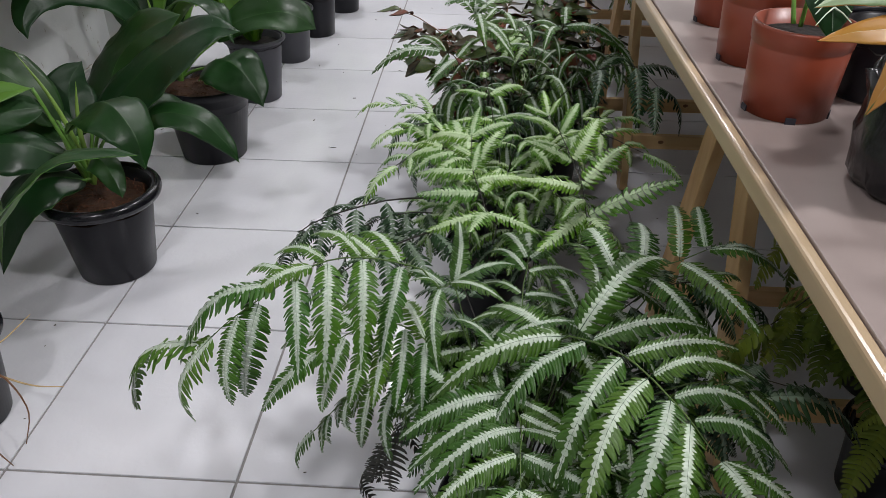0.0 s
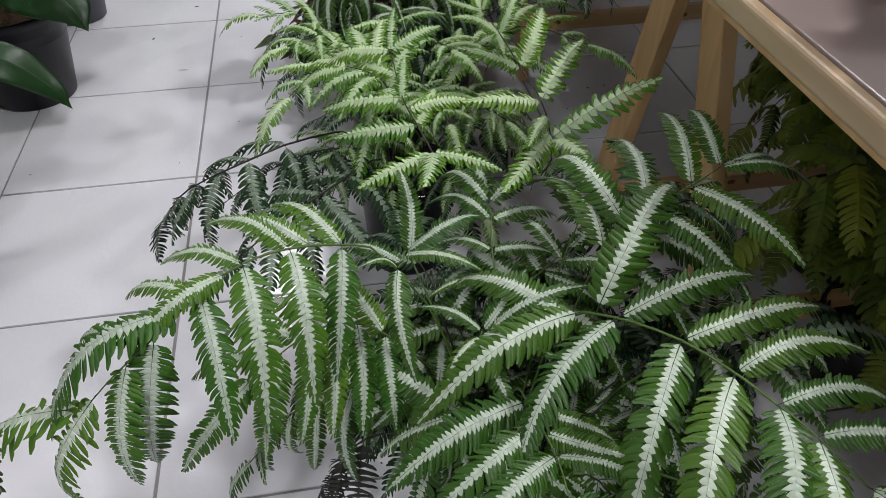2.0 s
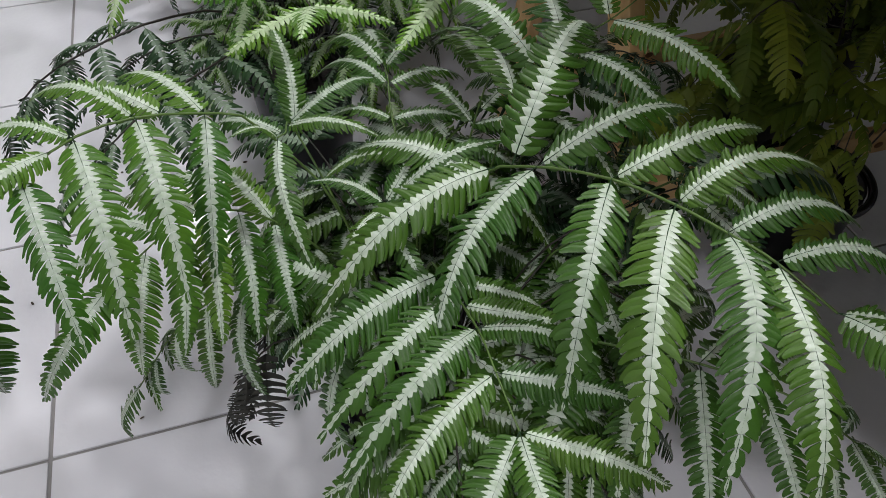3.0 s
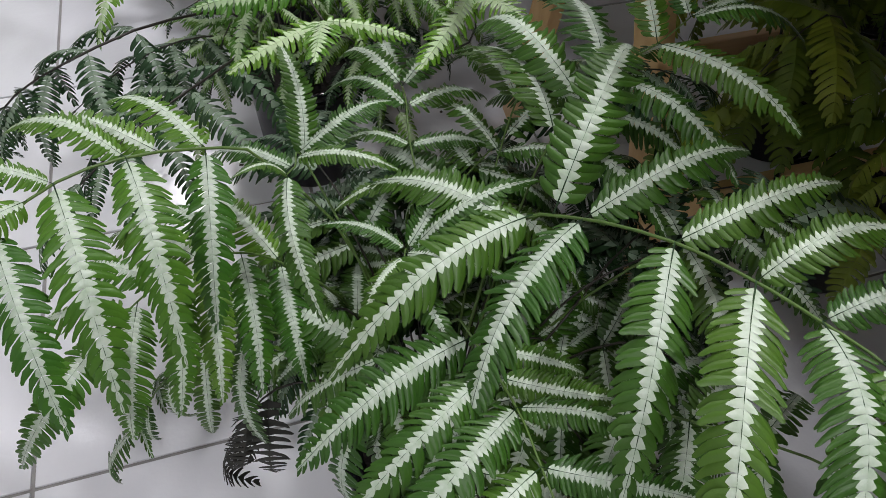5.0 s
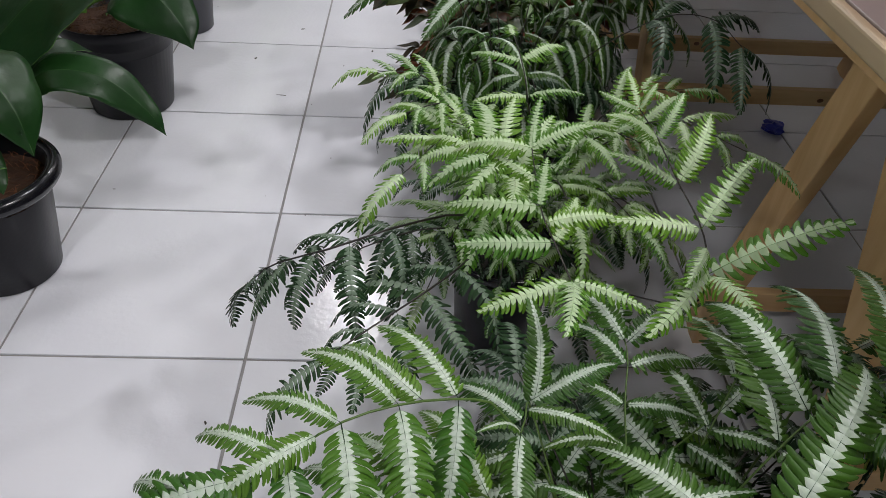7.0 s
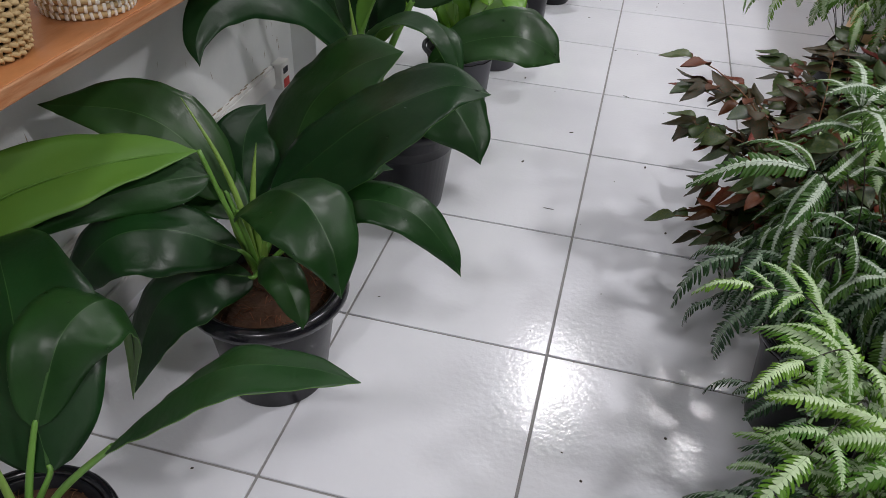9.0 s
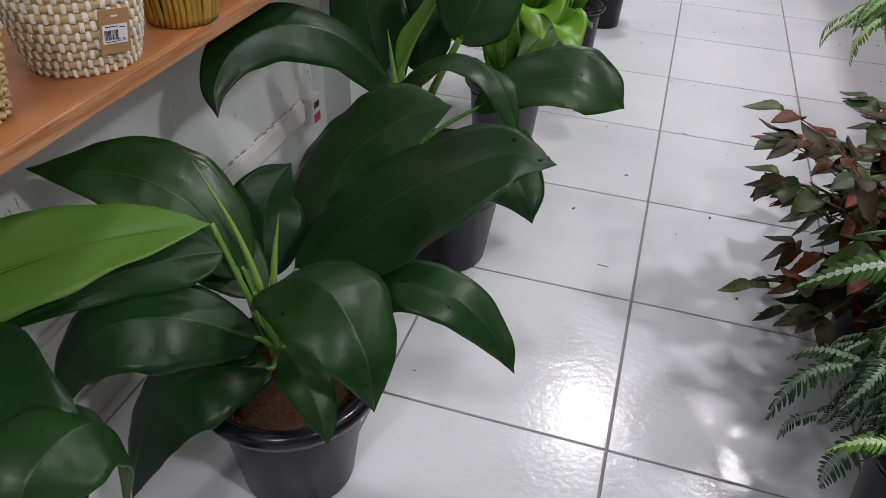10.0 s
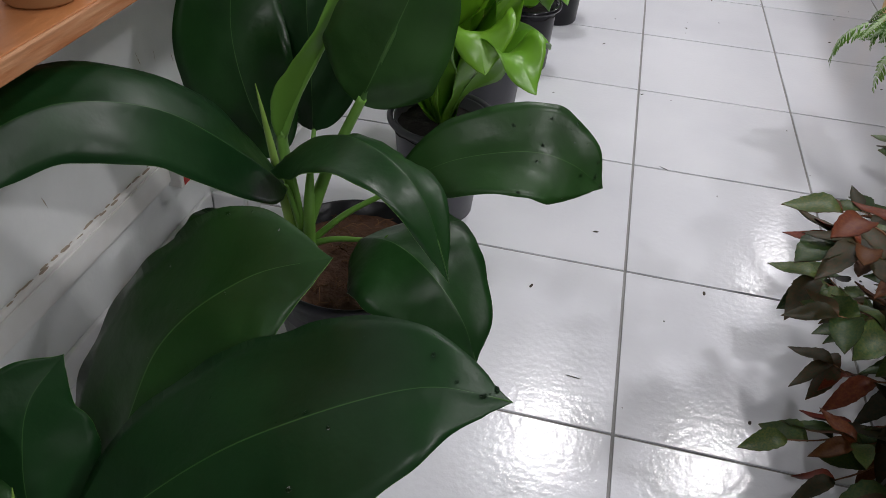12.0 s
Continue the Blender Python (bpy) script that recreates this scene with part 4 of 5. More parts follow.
frond(F1, [c1, (0.87, -0.16, 0.36), (0.79, -0.14, 0.41), (0.72, -0.14, 0.38), (0.66, -0.15, 0.31)],
      SET_MAIN, 0.5, 4, 0.12, hang=(35, 25), droop=3)
laid_frond(F1, [c1, (0.89, -0.15, 0.40), (0.83, -0.14, 0.49), (0.785, -0.155, 0.53), (0.745, -0.175, 0.535), (0.70, -0.20, 0.52)],
           [(2, (0.83, -0.22, 0.43)), (2.6, (0.795, -0.225, 0.435)), (3.2, (0.765, -0.23, 0.445)), (3.8, (0.735, -0.235, 0.45)), (4.4, (0.70, -0.245, 0.45)),
            (2, (0.77, -0.03, 0.47)), (2.7, (0.735, -0.06, 0.49)), (3.3, (0.70, -0.085, 0.50)), (4, (0.665, -0.12, 0.50)), (4.6, (0.63, -0.16, 0.48))], SET_LIMEY, end=(0.62, -0.24, 0.44))
filler(F1, c1, SET_MAIN, 11, 0.25, 0.20, 11, a0=-1.9, a1=2.7, length=0.14, hang=(22, 22), pairs=5)
filler(F1, c1, SET_MAIN, 6, 0.27, 0.10, 111, length=0.14, hang=(20, 20), pairs=4, tipdrop=0.9)
filler(F1, c1, SET_MAIN, 13, 0.20, 0.24, 118, a0=-2.0, a1=2.3, length=0.14, pairs=6, hang=(14, 14))
filler(F1, c1, SET_MAIN, 6, 0.23, 0.16, 119, a0=-1.2, a1=1.9, length=0.14, pairs=5, hang=(14, 14))
# dark copies low in the plant, shade put into their leaf colour
filler(F1, c1, SET_DARK_SHADED, 7, 0.23, 0.30, 120, a0=0.1, a1=1.7, length=0.14, pairs=6, hang=(14, 14))
filler(F1, c1, SET_DARK_SHADED, 9, 0.19, 0.18, 12, a0=-1.3, a1=2.7, length=0.12, pairs=5)

F2, c2 = fern(0.93, 0.545, "light green variegated brake fern in a black pot", 0.08, 0.105, 0.22)
laid_frond(F2, [c2, (1.015, 0.24, 0.40), (1.063, 0.09, 0.51), (1.062, 0.068, 0.575), (1.056, 0.10, 0.610), (1.046, 0.165, 0.622), (1.026, 0.205, 0.652), (1.008, 0.235, 0.672)],
           [(3, (1.200, 0.085, 0.638)), (3, (1.078, -0.035, 0.600)), (3.2, (0.985, -0.01, 0.56)), (3.6, (1.02, 0.02, 0.60)), (4, (1.134, 0.188, 0.643)), (4, (0.955, 0.09, 0.625)), (5, (1.090, 0.235, 0.669)), (5, (0.965, 0.17, 0.655)),
            (6, (1.056, 0.243, 0.690)), (6, (0.965, 0.215, 0.675)), (7, (1.026, 0.25, 0.697)), (7, (0.965, 0.26, 0.68))],
           SET_LIGHT, dark=True, droop=1, up=(0, -0.5, 1), end=(0.998, 0.28, 0.697))
laid_frond(F2, [c2, (0.93, 0.26, 0.42), (0.925, 0.07, 0.55), (0.908, 0.02, 0.605), (0.898, 0.068, 0.612), (0.885, 0.10, 0.632), (0.880, 0.165, 0.660)],
           [(3, (0.884, -0.080, 0.632)), (3, (0.985, 0.0, 0.585)), (3, (0.82, 0.0, 0.58)), (4, (0.929, 0.132, 0.622)), (4, (0.80, 0.075, 0.60)), (5, (0.896, 0.155, 0.656)), (5, (0.79, 0.14, 0.60)), (4.6, (0.97, 0.10, 0.62)),
            (6, (0.946, 0.19, 0.676)), (6, (0.80, 0.20, 0.63)), (5.5, (0.835, 0.20, 0.64))],
           SET_LIGHT, dark=True, droop=1, up=(0, -0.5, 1), end=(0.893, 0.222, 0.690))
laid_frond(F2, [c2, (0.91, 0.38, 0.42), (0.885, 0.29, 0.54), (0.86, 0.285, 0.57), (0.83, 0.30, 0.575)],
           [(2, (0.87, 0.18, 0.57)), (2, (0.94, 0.36, 0.59)), (2.6, (0.81, 0.20, 0.55)), (2.6, (0.89, 0.39, 0.60)), (3.2, (0.77, 0.25, 0.54)), (3.2, (0.84, 0.41, 0.58)), (4, (0.755, 0.30, 0.54))],
           SET_LIGHT, dark=True, droop=2, end=(0.765, 0.35, 0.54))
laid_frond(F2, [c2, (0.91, 0.44, 0.40), (0.87, 0.42, 0.50), (0.835, 0.425, 0.53), (0.81, 0.44, 0.53)],
           [(2, (0.81, 0.32, 0.51)), (2.5, (0.88, 0.51, 0.52)), (3, (0.735, 0.429, 0.468)), (3.3, (0.79, 0.52, 0.52)), (3, (0.77, 0.37, 0.50))], SET_LIGHT, dark=True, droop=2, end=(0.722, 0.528, 0.493))
laid_frond(F2, [c2, (0.94, 0.46, 0.44), (0.92, 0.47, 0.56), (0.91, 0.50, 0.60), (0.90, 0.54, 0.62)],
           [(2, (0.84, 0.43, 0.57)), (2, (1.0, 0.46, 0.57)), (3, (0.84, 0.52, 0.60)), (3, (0.98, 0.55, 0.60))], SET_LIGHT, dark=True, droop=1, end=(0.90, 0.60, 0.61))
filler(F2, c2, SET_LIGHT, 5, 0.36, 0.30, 13, a0=4.0, a1=5.7, length=0.105, hang=(-10, -10), droop=2, pairs=4, tipdrop=1.0)
filler(F2, c2, SET_LIGHT, 7, 0.34, 0.20, 113, a0=3.2, a1=6.6, length=0.105, hang=(-15, -15), pairs=4, tipdrop=1.05)
filler(F2, c2, SET_LIGHT, 6, 0.24, 0.30, 117, a0=3.8, a1=5.9, length=0.105, hang=(5, 5), pairs=4)
# low inner fronds darkened by colour for the shade inside the plant
filler(F2, c2, SET_DARK_SHADED, 6, 0.14, 0.2, 115, length=0.11, hang=(15, 15), pairs=4)
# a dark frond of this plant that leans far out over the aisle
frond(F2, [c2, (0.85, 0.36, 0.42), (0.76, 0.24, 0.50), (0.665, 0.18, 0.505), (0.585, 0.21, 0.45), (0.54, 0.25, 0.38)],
      SET_DARK_SHADED, 0.46, 6, 0.13, hang=(34, 18), droop=2, dark=True, stipe=0.0019)
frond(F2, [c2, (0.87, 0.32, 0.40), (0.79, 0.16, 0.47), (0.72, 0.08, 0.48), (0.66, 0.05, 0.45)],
      SET_DARK_SHADED, 0.42, 5, 0.13, hang=(20, 15), droop=2, dark=True, stipe=0.0019)
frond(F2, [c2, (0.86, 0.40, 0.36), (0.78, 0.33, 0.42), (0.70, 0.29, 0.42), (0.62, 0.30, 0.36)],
      SET_DARK_SHADED, 0.45, 5, 0.11, hang=(25, 20), droop=2, dark=True)

F3, c3 = fern(0.945, 0.87, "dark grey-striped brake fern in a tall black pot", 0.085, 0.118, 0.235)
laid_frond(F3, [c3, (0.90, 0.86, 0.42), (0.83, 0.83, 0.56), (0.80, 0.81, 0.583)],
           [(2, (0.77, 0.72, 0.53)), (2, (0.89, 0.90, 0.59)), (2.5, (0.782, 0.79, 0.495)), (2.7, (0.745, 0.84, 0.61)), (3, (0.70, 0.90, 0.56))], SET_MAIN, dark=True, end=(0.628, 0.801, 0.526))
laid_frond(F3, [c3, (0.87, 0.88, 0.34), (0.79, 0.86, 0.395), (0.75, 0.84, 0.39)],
           [(2, (0.73, 0.77, 0.36)), (2, (0.79, 0.95, 0.37)), (2.7, (0.68, 0.90, 0.32)), (2.4, (0.75, 0.81, 0.31))], SET_DARK_SHADED, dark=True, droop=4, end=(0.659, 0.803, 0.277))
laid_frond(F3, [c3, (0.92, 0.90, 0.48), (0.885, 0.93, 0.60), (0.872, 0.94, 0.636)],
           [(2, (0.97, 0.82, 0.57)), (2, (0.78, 0.92, 0.58)), (2.5, (0.975, 0.90, 0.53)), (2.7, (0.90, 0.80, 0.60)), (3, (0.80, 1.03, 0.63)), (3, (0.96, 1.04, 0.64))], SET_MAIN, dark=True, end=(0.86, 1.08, 0.66))
laid_frond(F3, [c3, (1.0, 0.90, 0.46), (1.07, 0.94, 0.59), (1.096, 0.95, 0.612)],
           [(2, (1.087, 0.90, 0.53)), (2.4, (0.995, 0.95, 0.605)), (2.6, (1.04, 0.84, 0.58)), (3, (1.11, 1.08, 0.61)), (2, (1.02, 1.04, 0.56))], SET_MAIN, dark=True, end=(1.235, 0.93, 0.568))
laid_frond(F3, [c3, (1.05, 0.80, 0.44), (1.15, 0.69, 0.59), (1.22, 0.63, 0.622), (1.26, 0.58, 0.60)],
           [(2, (1.13, 0.55, 0.56)), (2, (1.25, 0.76, 0.57)), (3, (1.225, 0.54, 0.52)), (3, (1.33, 0.68, 0.58)), (4, (1.25, 0.49, 0.53))], SET_DARK_SHADED, dark=True, end=(1.31, 0.53, 0.51))
frond(F3, [c3, (0.86, 0.86, 0.34), (0.79, 0.83, 0.36), (0.72, 0.81, 0.31)], SET_DARK_SHADED, 0.5, 4, 0.10, hang=(25, 25), droop=3, dark=True)
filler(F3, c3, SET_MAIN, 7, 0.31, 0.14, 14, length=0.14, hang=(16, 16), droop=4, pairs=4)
filler(F3, c3, SET_DARK_SHADED, 11, 0.24, 0.18, 15, length=0.13, hang=(18, 18), droop=4, pairs=4)

F4, c4 = fern(1.11, 1.20, "tall pale green brake fern in a black pot", 0.08, 0.105, 0.22)
filler(F4, c4, SET_MAIN, 6, 0.36, 0.22, 16, a0=-1.6, a1=1.8, length=0.14, hang=(10, 10), pairs=4)
filler(F4, c4, SET_DARK_SHADED, 6, 0.2, 0.18, 116, length=0.12, hang=(10, 10), pairs=4)
frond(F4, [c4, (1.04, 1.19, 0.40), (0.98, 1.19, 0.40), (0.92, 1.20, 0.33)], SET_LIGHT, 0.45, 5, 0.13, hang=(15, 15), droop=2)
frond(F4, [c4, (1.04, 1.21, 0.45), (0.99, 1.22, 0.50), (0.93, 1.24, 0.46)], SET_LIGHT, 0.45, 5, 0.13, hang=(15, 15), droop=2)
frond(F4, [c4, (1.05, 1.12, 0.45), (0.98, 1.02, 0.60), (0.90, 0.95, 0.66)], SET_MAIN, 0.45, 5, 0.15, hang=(15, 15), droop=2)
F5, c5 = fern(1.2, 2.3, "pale green brake fern at the far end of the row", 0.08, 0.105, 0.22)
filler(F5, c5, SET_LIGHT, 11, 0.34, 0.26, 17, length=0.15, hang=(10, 10))

for k, (ux, uy) in enumerate(((1.68, 0.06), (1.80, 0.36), (2.08, 0.50), (1.98, 0.0))):
    Fu, cu = fern(ux, uy, "yellow-green fern in a black pot under the table", 0.075, 0.1, 0.16)
    filler(Fu, cu, SET_YELLOW, 10, 0.36, 0.27, 40 + k, length=0.17, hang=(15, 15))


# ---- dark red foliage plants ----
def small_leaf_mesh(seed, mats, w=0.26, teeth=7):
    rng = random.Random(seed)
    verts, faces, mi = [], [], []
    n = teeth * 2
    rows = []
    for i in range(n + 1):
        s = i / n
        ww = w * 1.2 * math.sin(math.pi * min(1, s ** 0.75)) * (1 + (0.05 if i % 2 else -0.03))
        z = -0.35 * s * s + 0.05 * math.sin(7 * s)
        rows.append([(s, -ww, z + 0.25 * ww), (s - 0.03, -ww * 0.5, z + 0.08 * ww), (s, 0, z), (s - 0.03, ww * 0.5, z + 0.08 * ww), (s, ww, z + 0.25 * ww)])
    for th in (0, -0.012):
        for r in rows:
            verts += [(x, y, z + th) for x, y, z in r]
    off = len(rows) * 5
    for i in range(n):
        for j in range(4):
            a = i * 5 + j
            faces += [(a, a + 1, a + 6, a + 5), (off + a, off + a + 5, off + a + 6, off + a + 1)]
            mi += [0, 1]
    me = bpy.data.meshes.new("leaf")
    me.from_pydata(verts, [], faces)
    me.polygons.foreach_set("material_index", mi)
    for m in mats:
        me.materials.append(m)
    return me


RED_SET = [small_leaf_mesh(1, [M_RED1, M_RED2], 0.19), small_leaf_mesh(2, [M_RED3, M_RED1], 0.22), small_leaf_mesh(3, [M_RED2, M_RED2], 0.17),
           small_leaf_mesh(4, [M_RED1, M_RED1], 0.15), small_leaf_mesh(5, [M_RED3, M_RED2], 0.26)]


def red_plant(x, y, count, rise, reach, seed, label):
    plant = thing("potted_red_foliage_plant", (x, y, 0), label, "potted plant", "red plants")
    z = pot_parts(plant, 0.07, 0.095, 0.17, M_POT, True, M_DARKSOIL, rim_h=0.016)
    rng = random.Random(seed)
    for k in range(count):
        a = 2 * math.pi * (k + rng.uniform(0, 0.8)) / count
        d = Vector((math.cos(a), math.sin(a), 0))
        hh, re = rise * rng.uniform(0.05, 1.0), reach * rng.uniform(0.55, 1.1)
        o = Vector((0, 0, z)) + d * 0.03
        ps = spline([o, o + d * re * 0.35 + Vector((0, 0, hh * 0.6 + 0.04)), o + d * re * 0.75 + Vector((0, 0, hh)), o + d * re + Vector((0, 0, hh * 1.08))], 12)
        stem = part("stem", tube_into(bmesh.new(), ps, 0.0024, 0.0010, 5), M_TWIG, plant, smooth=True)
        for i in range(2, 12):
            for sg in (-1, 1):
                if rng.random() < 0.55:
                    continue
                dd = (ps[min(i + 1, 11)] - ps[i - 1]).normalized()
                sd = dd.cross(Vector((0, 0, 1))).normalized()
                v = (dd * rng.uniform(0.2, 0.8) + sd * sg * rng.uniform(0.5, 1) + Vector((0, 0, rng.uniform(-0.5, 0.45)))).normalized()
                L = rng.uniform(0.055, 0.098)
                m = Matrix.Translation(ps[i]) @ frame_of(v, (rng.uniform(-0.5, 0.5), rng.uniform(-0.5, 0.5), 1)).to_4x4() @ Matrix.Diagonal((L, L, L, 1))
                link_mesh("leaf", rng.choice(RED_SET), None, stem, m)
        m = Matrix.Translation(ps[-1]) @ frame_of((ps[-1] - ps[-3]), (0, 0, 1)).to_4x4() @ Matrix.Diagonal((0.07, 0.07, 0.07, 1))
        link_mesh("leaf", RED_SET[k % 5], None, stem, m)
    return plant


red_plant(0.95, 1.37, 48, 0.36, 0.27, 71, "dark red and green leafy plant in a black pot")
red_plant(1.10, 1.76, 24, 0.26, 0.22, 72, "dark red and green leafy plant beside its twin")


# ---- trestle table ----
table = thing("trestle_table_top", (0, 0, 0), "long pinkish laminate table top with varnished wood edge, on trestles", "table top")
# TX1 is out of view, set wide to block light from the floor below
TX0, TX1, TY0, TY1 = 1.189, 2.5, -1.5, 4.6
part("top_panel", box_bm(TX0 + 0.012, TX1, TY0, TY1, 0.772, 0.8005, 0.0015), M_TABLETOP, table)
part("edge_strip", box_bm(TX0 - 0.004, TX0 + 0.0115, TY0, TY1, 0.773, 0.7995, 0.005, 3), M_EDGE, table, "varnished wooden edge strip")
part("support_batten", box_bm(TX0 + 0.03, TX0 + 0.06, TY0, TY1, 0.742, 0.7715, 0.002), M_PINE, table)


def trestle(y):
    tr = thing("trestle", (1.35, y, 0), "pine trestle with splayed legs and cross rails under the table", "trestle", "trestles under the table")
    for x in (0.0, 0.84):
        part("leg", beam_bm((x - 0.012, 0.014, 0.741), (x - 0.012, 0.235, 0.0), 0.066, 0.024, (0, 1, 0.3)), M_PINE, tr)
        part("leg", beam_bm((x + 0.014, -0.014, 0.741), (x + 0.014, -0.27, 0.0), 0.066, 0.024, (0, 1, -0.35)), M_PINE, tr)
    part("rail", beam_bm((-0.02, -0.192, 0.135), (0.88, -0.192, 0.135), 0.046, 0.022, (0, 0, 1)), M_PINE_RAIL, tr)
    part("rail", beam_bm((-0.02, 0.242, 0.085), (0.88, 0.242, 0.085), 0.046, 0.022, (0, 0, 1)), M_PINE_RAIL, tr)
    part("ridge", beam_bm((-0.04, 0.0, 0.716), (0.92, 0.0, 0.716), 0.045, 0.03, (0, 0, 1)), M_PINE_RAIL, tr)
    for q in ((-0.2035, 0.137, 0.13), (-0.2035, 0.13, 0.52), (0.2305, 0.09, 0.31)):
        bm = bmesh.new()
        bmesh.ops.create_icosphere(bm, subdivisions=2, radius=0.008, matrix=Matrix.Translation((q[2], q[0], q[1])) @ Matrix.Diagonal((1.2, 0.12, 0.8, 1)))
        part("knot", bm, M_KNOT, tr, "dark knot", smooth=True)
    return tr


t0 = trestle(0.32)
for dy in (1.20, 2.40, 3.60, -1.20):
    copy_thing(t0, pose(1.35, 0.32 + dy, 0))


# ---- things on the table ----
def terracotta(x, y, r_base, r_rim, h, label):
    plant = thing("potted_table_plant", (x, y, 0.8005), label, "potted plant", "pots on the table")
    prof = [(0.001, 0.006), (r_base - 0.012, 0.006), (r_base - 0.01, 0), (r_base, 0.001), (r_base + (r_rim - r_base) * 0.62, h * 0.76), (r_rim - 0.004, h * 0.77),
            (r_rim - 0.002, h * 0.79), (r_rim, h - 0.003), (r_rim - 0.001, h), (r_rim - 0.004, h), (r_rim - 0.008, h * 0.5)]
    part("pot", lathe_bm(prof, 48), M_TERRA, plant, smooth=True)
    for k in range(5):
        bm = bmesh.new()
        a = math.radians(-100 + 72 * k)
        d = Vector((math.cos(a), math.sin(a), 0))
        bmesh.ops.create_cube(bm, size=1, matrix=Matrix.Translation(d * (r_base - 0.0005) + Vector((0, 0, 0.004))) @ Matrix.Rotation(a, 4, "Z") @ Matrix.Diagonal((0.004, 0.012, 0.008, 1)))
        part("foot_notch", bm, M_INK, plant, "dark drain notch")
    bm = bmesh.new()
    bmesh.ops.create_circle(bm, cap_ends=True, radius=r_rim - 0.007, segments=32, matrix=Matrix.Translation((0, 0, h - 0.018)))
    part("soil", bm, M_DARKSOIL, plant)
    return plant


tp1 = terracotta(1.275, -0.025, 0.052, 0.0605, 0.110, "orange-brown plastic pot with a white-veined leaf on the table")
ob = add_leaf(tp1, [(1.272, -0.02, 0.968), (1.272, -0.045, 0.972), (1.275, -0.066, 0.955), (1.279, -0.08, 0.928), (1.281, -0.087, 0.905)], 0.034, (0.0, -0.8, 0.5), (1.275, -0.01, 0.90), stem_r=0.003, seed=51, mats=[M_LEAF, M_LEAF_UNDER, M_VEIN], label="dark green leaf with white veins")
bm = bmesh.new()
lm = spline([Vector(p) - tp1.location for p in [(1.272, -0.022, 0.970), (1.272, -0.047, 0.974), (1.275, -0.068, 0.957), (1.279, -0.082, 0.930)]], 9)
for i in range(1, 8):
    for sg in (-1, 1):
        d = (lm[min(i + 1, 8)] - lm[i - 1]).normalized()
        s = d.cross(Vector((0.1, -0.5, 0.8))).normalized() * sg
        tube_into(bm, [lm[i] + Vector((0, -0.002, 0.001)), lm[i] + s * 0.010 + d * 0.006 + Vector((0, -0.002, 0.0005)), lm[i] + s * 0.022 + d * 0.013 + Vector((0, -0.003, -0.004))], 0.0011, 0.0006, 4)
part("vein", bm, M_VEIN, ob, "white side veins")
add_leaf(tp1, [(1.26, 0.02, 0.96), (1.25, 0.04, 1.02), (1.24, 0.07, 1.05), (1.23, 0.10, 1.04)], 0.035, (0.1, -0.6, 0.8), (1.27, 0.0, 0.90), stem_r=0.003, seed=52, mats=[M_LEAF, M_LEAF_UNDER, M_VEIN])
tp2 = terracotta(1.29, 0.165, 0.052, 0.0605, 0.110, "orange-brown plastic pot beside its twin on the table")
add_leaf(tp2, [(1.29, 0.17, 0.95), (1.30, 0.20, 1.03), (1.31, 0.24, 1.06), (1.32, 0.29, 1.03)], 0.035, (0, -0.5, 0.8), (1.29, 0.165, 0.90), stem_r=0.003, seed=53, mats=[M_LEAF, M_LEAF_UNDER, M_VEIN])
tp3 = terracotta(1.30, 0.36, 0.052, 0.0605, 0.110, "orange-brown plastic pot further along the table")
add_leaf(tp3, [(1.30, 0.36, 0.95), (1.31, 0.40, 1.03), (1.31, 0.45, 1.05)], 0.035, (0, -0.5, 0.8), (1.30, 0.36, 0.90), stem_r=0.003, seed=54, mats=[M_LEAF, M_LEAF_UNDER, M_VEIN])

bag = thing("plant_in_black_bag", (1.345, -0.235, 0.8005), "bronze-leaved plant in a crumpled black nursery bag on the table", "potted plant")
bm = lathe_bm([(0.001, 0.001), (0.06, 0.001), (0.070, 0.012), (0.076, 0.05), (0.074, 0.09), (0.079, 0.115), (0.074, 0.117), (0.068, 0.095), (0.001, 0.09)], 44)
rng = random.Random(8)
for v in bm.verts:
    a = math.atan2(v.co.y, v.co.x)
    k = 1 + 0.035 * math.sin(7 * a + v.co.z * 60) + 0.025 * math.sin(13 * a - v.co.z * 90)
    v.co.x *= k
    v.co.y *= k
    if v.co.z > 0.1:
        v.co.z += 0.008 * math.sin(9 * a) + rng.uniform(-0.004, 0.004)
part("bag", bm, M_BAG, bag, smooth=True)
OR = [M_ORANGE, M_ORANGE, M_VEIN]
GG = [M_GREYGREEN, M_ORANGE, M_PETIOLE]
add_leaf(bag, [(1.335, -0.235, 0.91), (1.30, -0.27, 0.955), (1.255, -0.295, 0.95), (1.232, -0.30, 0.905)], 0.028, (-0.4, -0.4, 0.8), seed=61, stem_r=0.003, mats=OR, stem_from=(1.345, -0.235, 0.89))
add_leaf(bag, [(1.345, -0.20, 0.94), (1.30, -0.19, 0.985), (1.25, -0.19, 0.985), (1.205, -0.20, 0.972)], 0.022, (0, -0.6, 0.8), seed=62, stem_r=0.003, mats=GG, stem_from=(1.345, -0.235, 0.89))
add_leaf(bag, [(1.345, -0.22, 0.92), (1.30, -0.215, 0.955), (1.25, -0.215, 0.955), (1.21, -0.215, 0.945)], 0.018, (0, -0.7, 0.7), seed=63, stem_r=0.003, mats=OR, stem_from=(1.345, -0.235, 0.89))
add_leaf(bag, [(1.37, -0.22, 0.93), (1.40, -0.18, 1.0), (1.44, -0.13, 1.02), (1.47, -0.09, 1.0)], 0.03, (0, -0.5, 0.8), seed=64, stem_r=0.003, mats=GG, stem_from=(1.345, -0.235, 0.89))

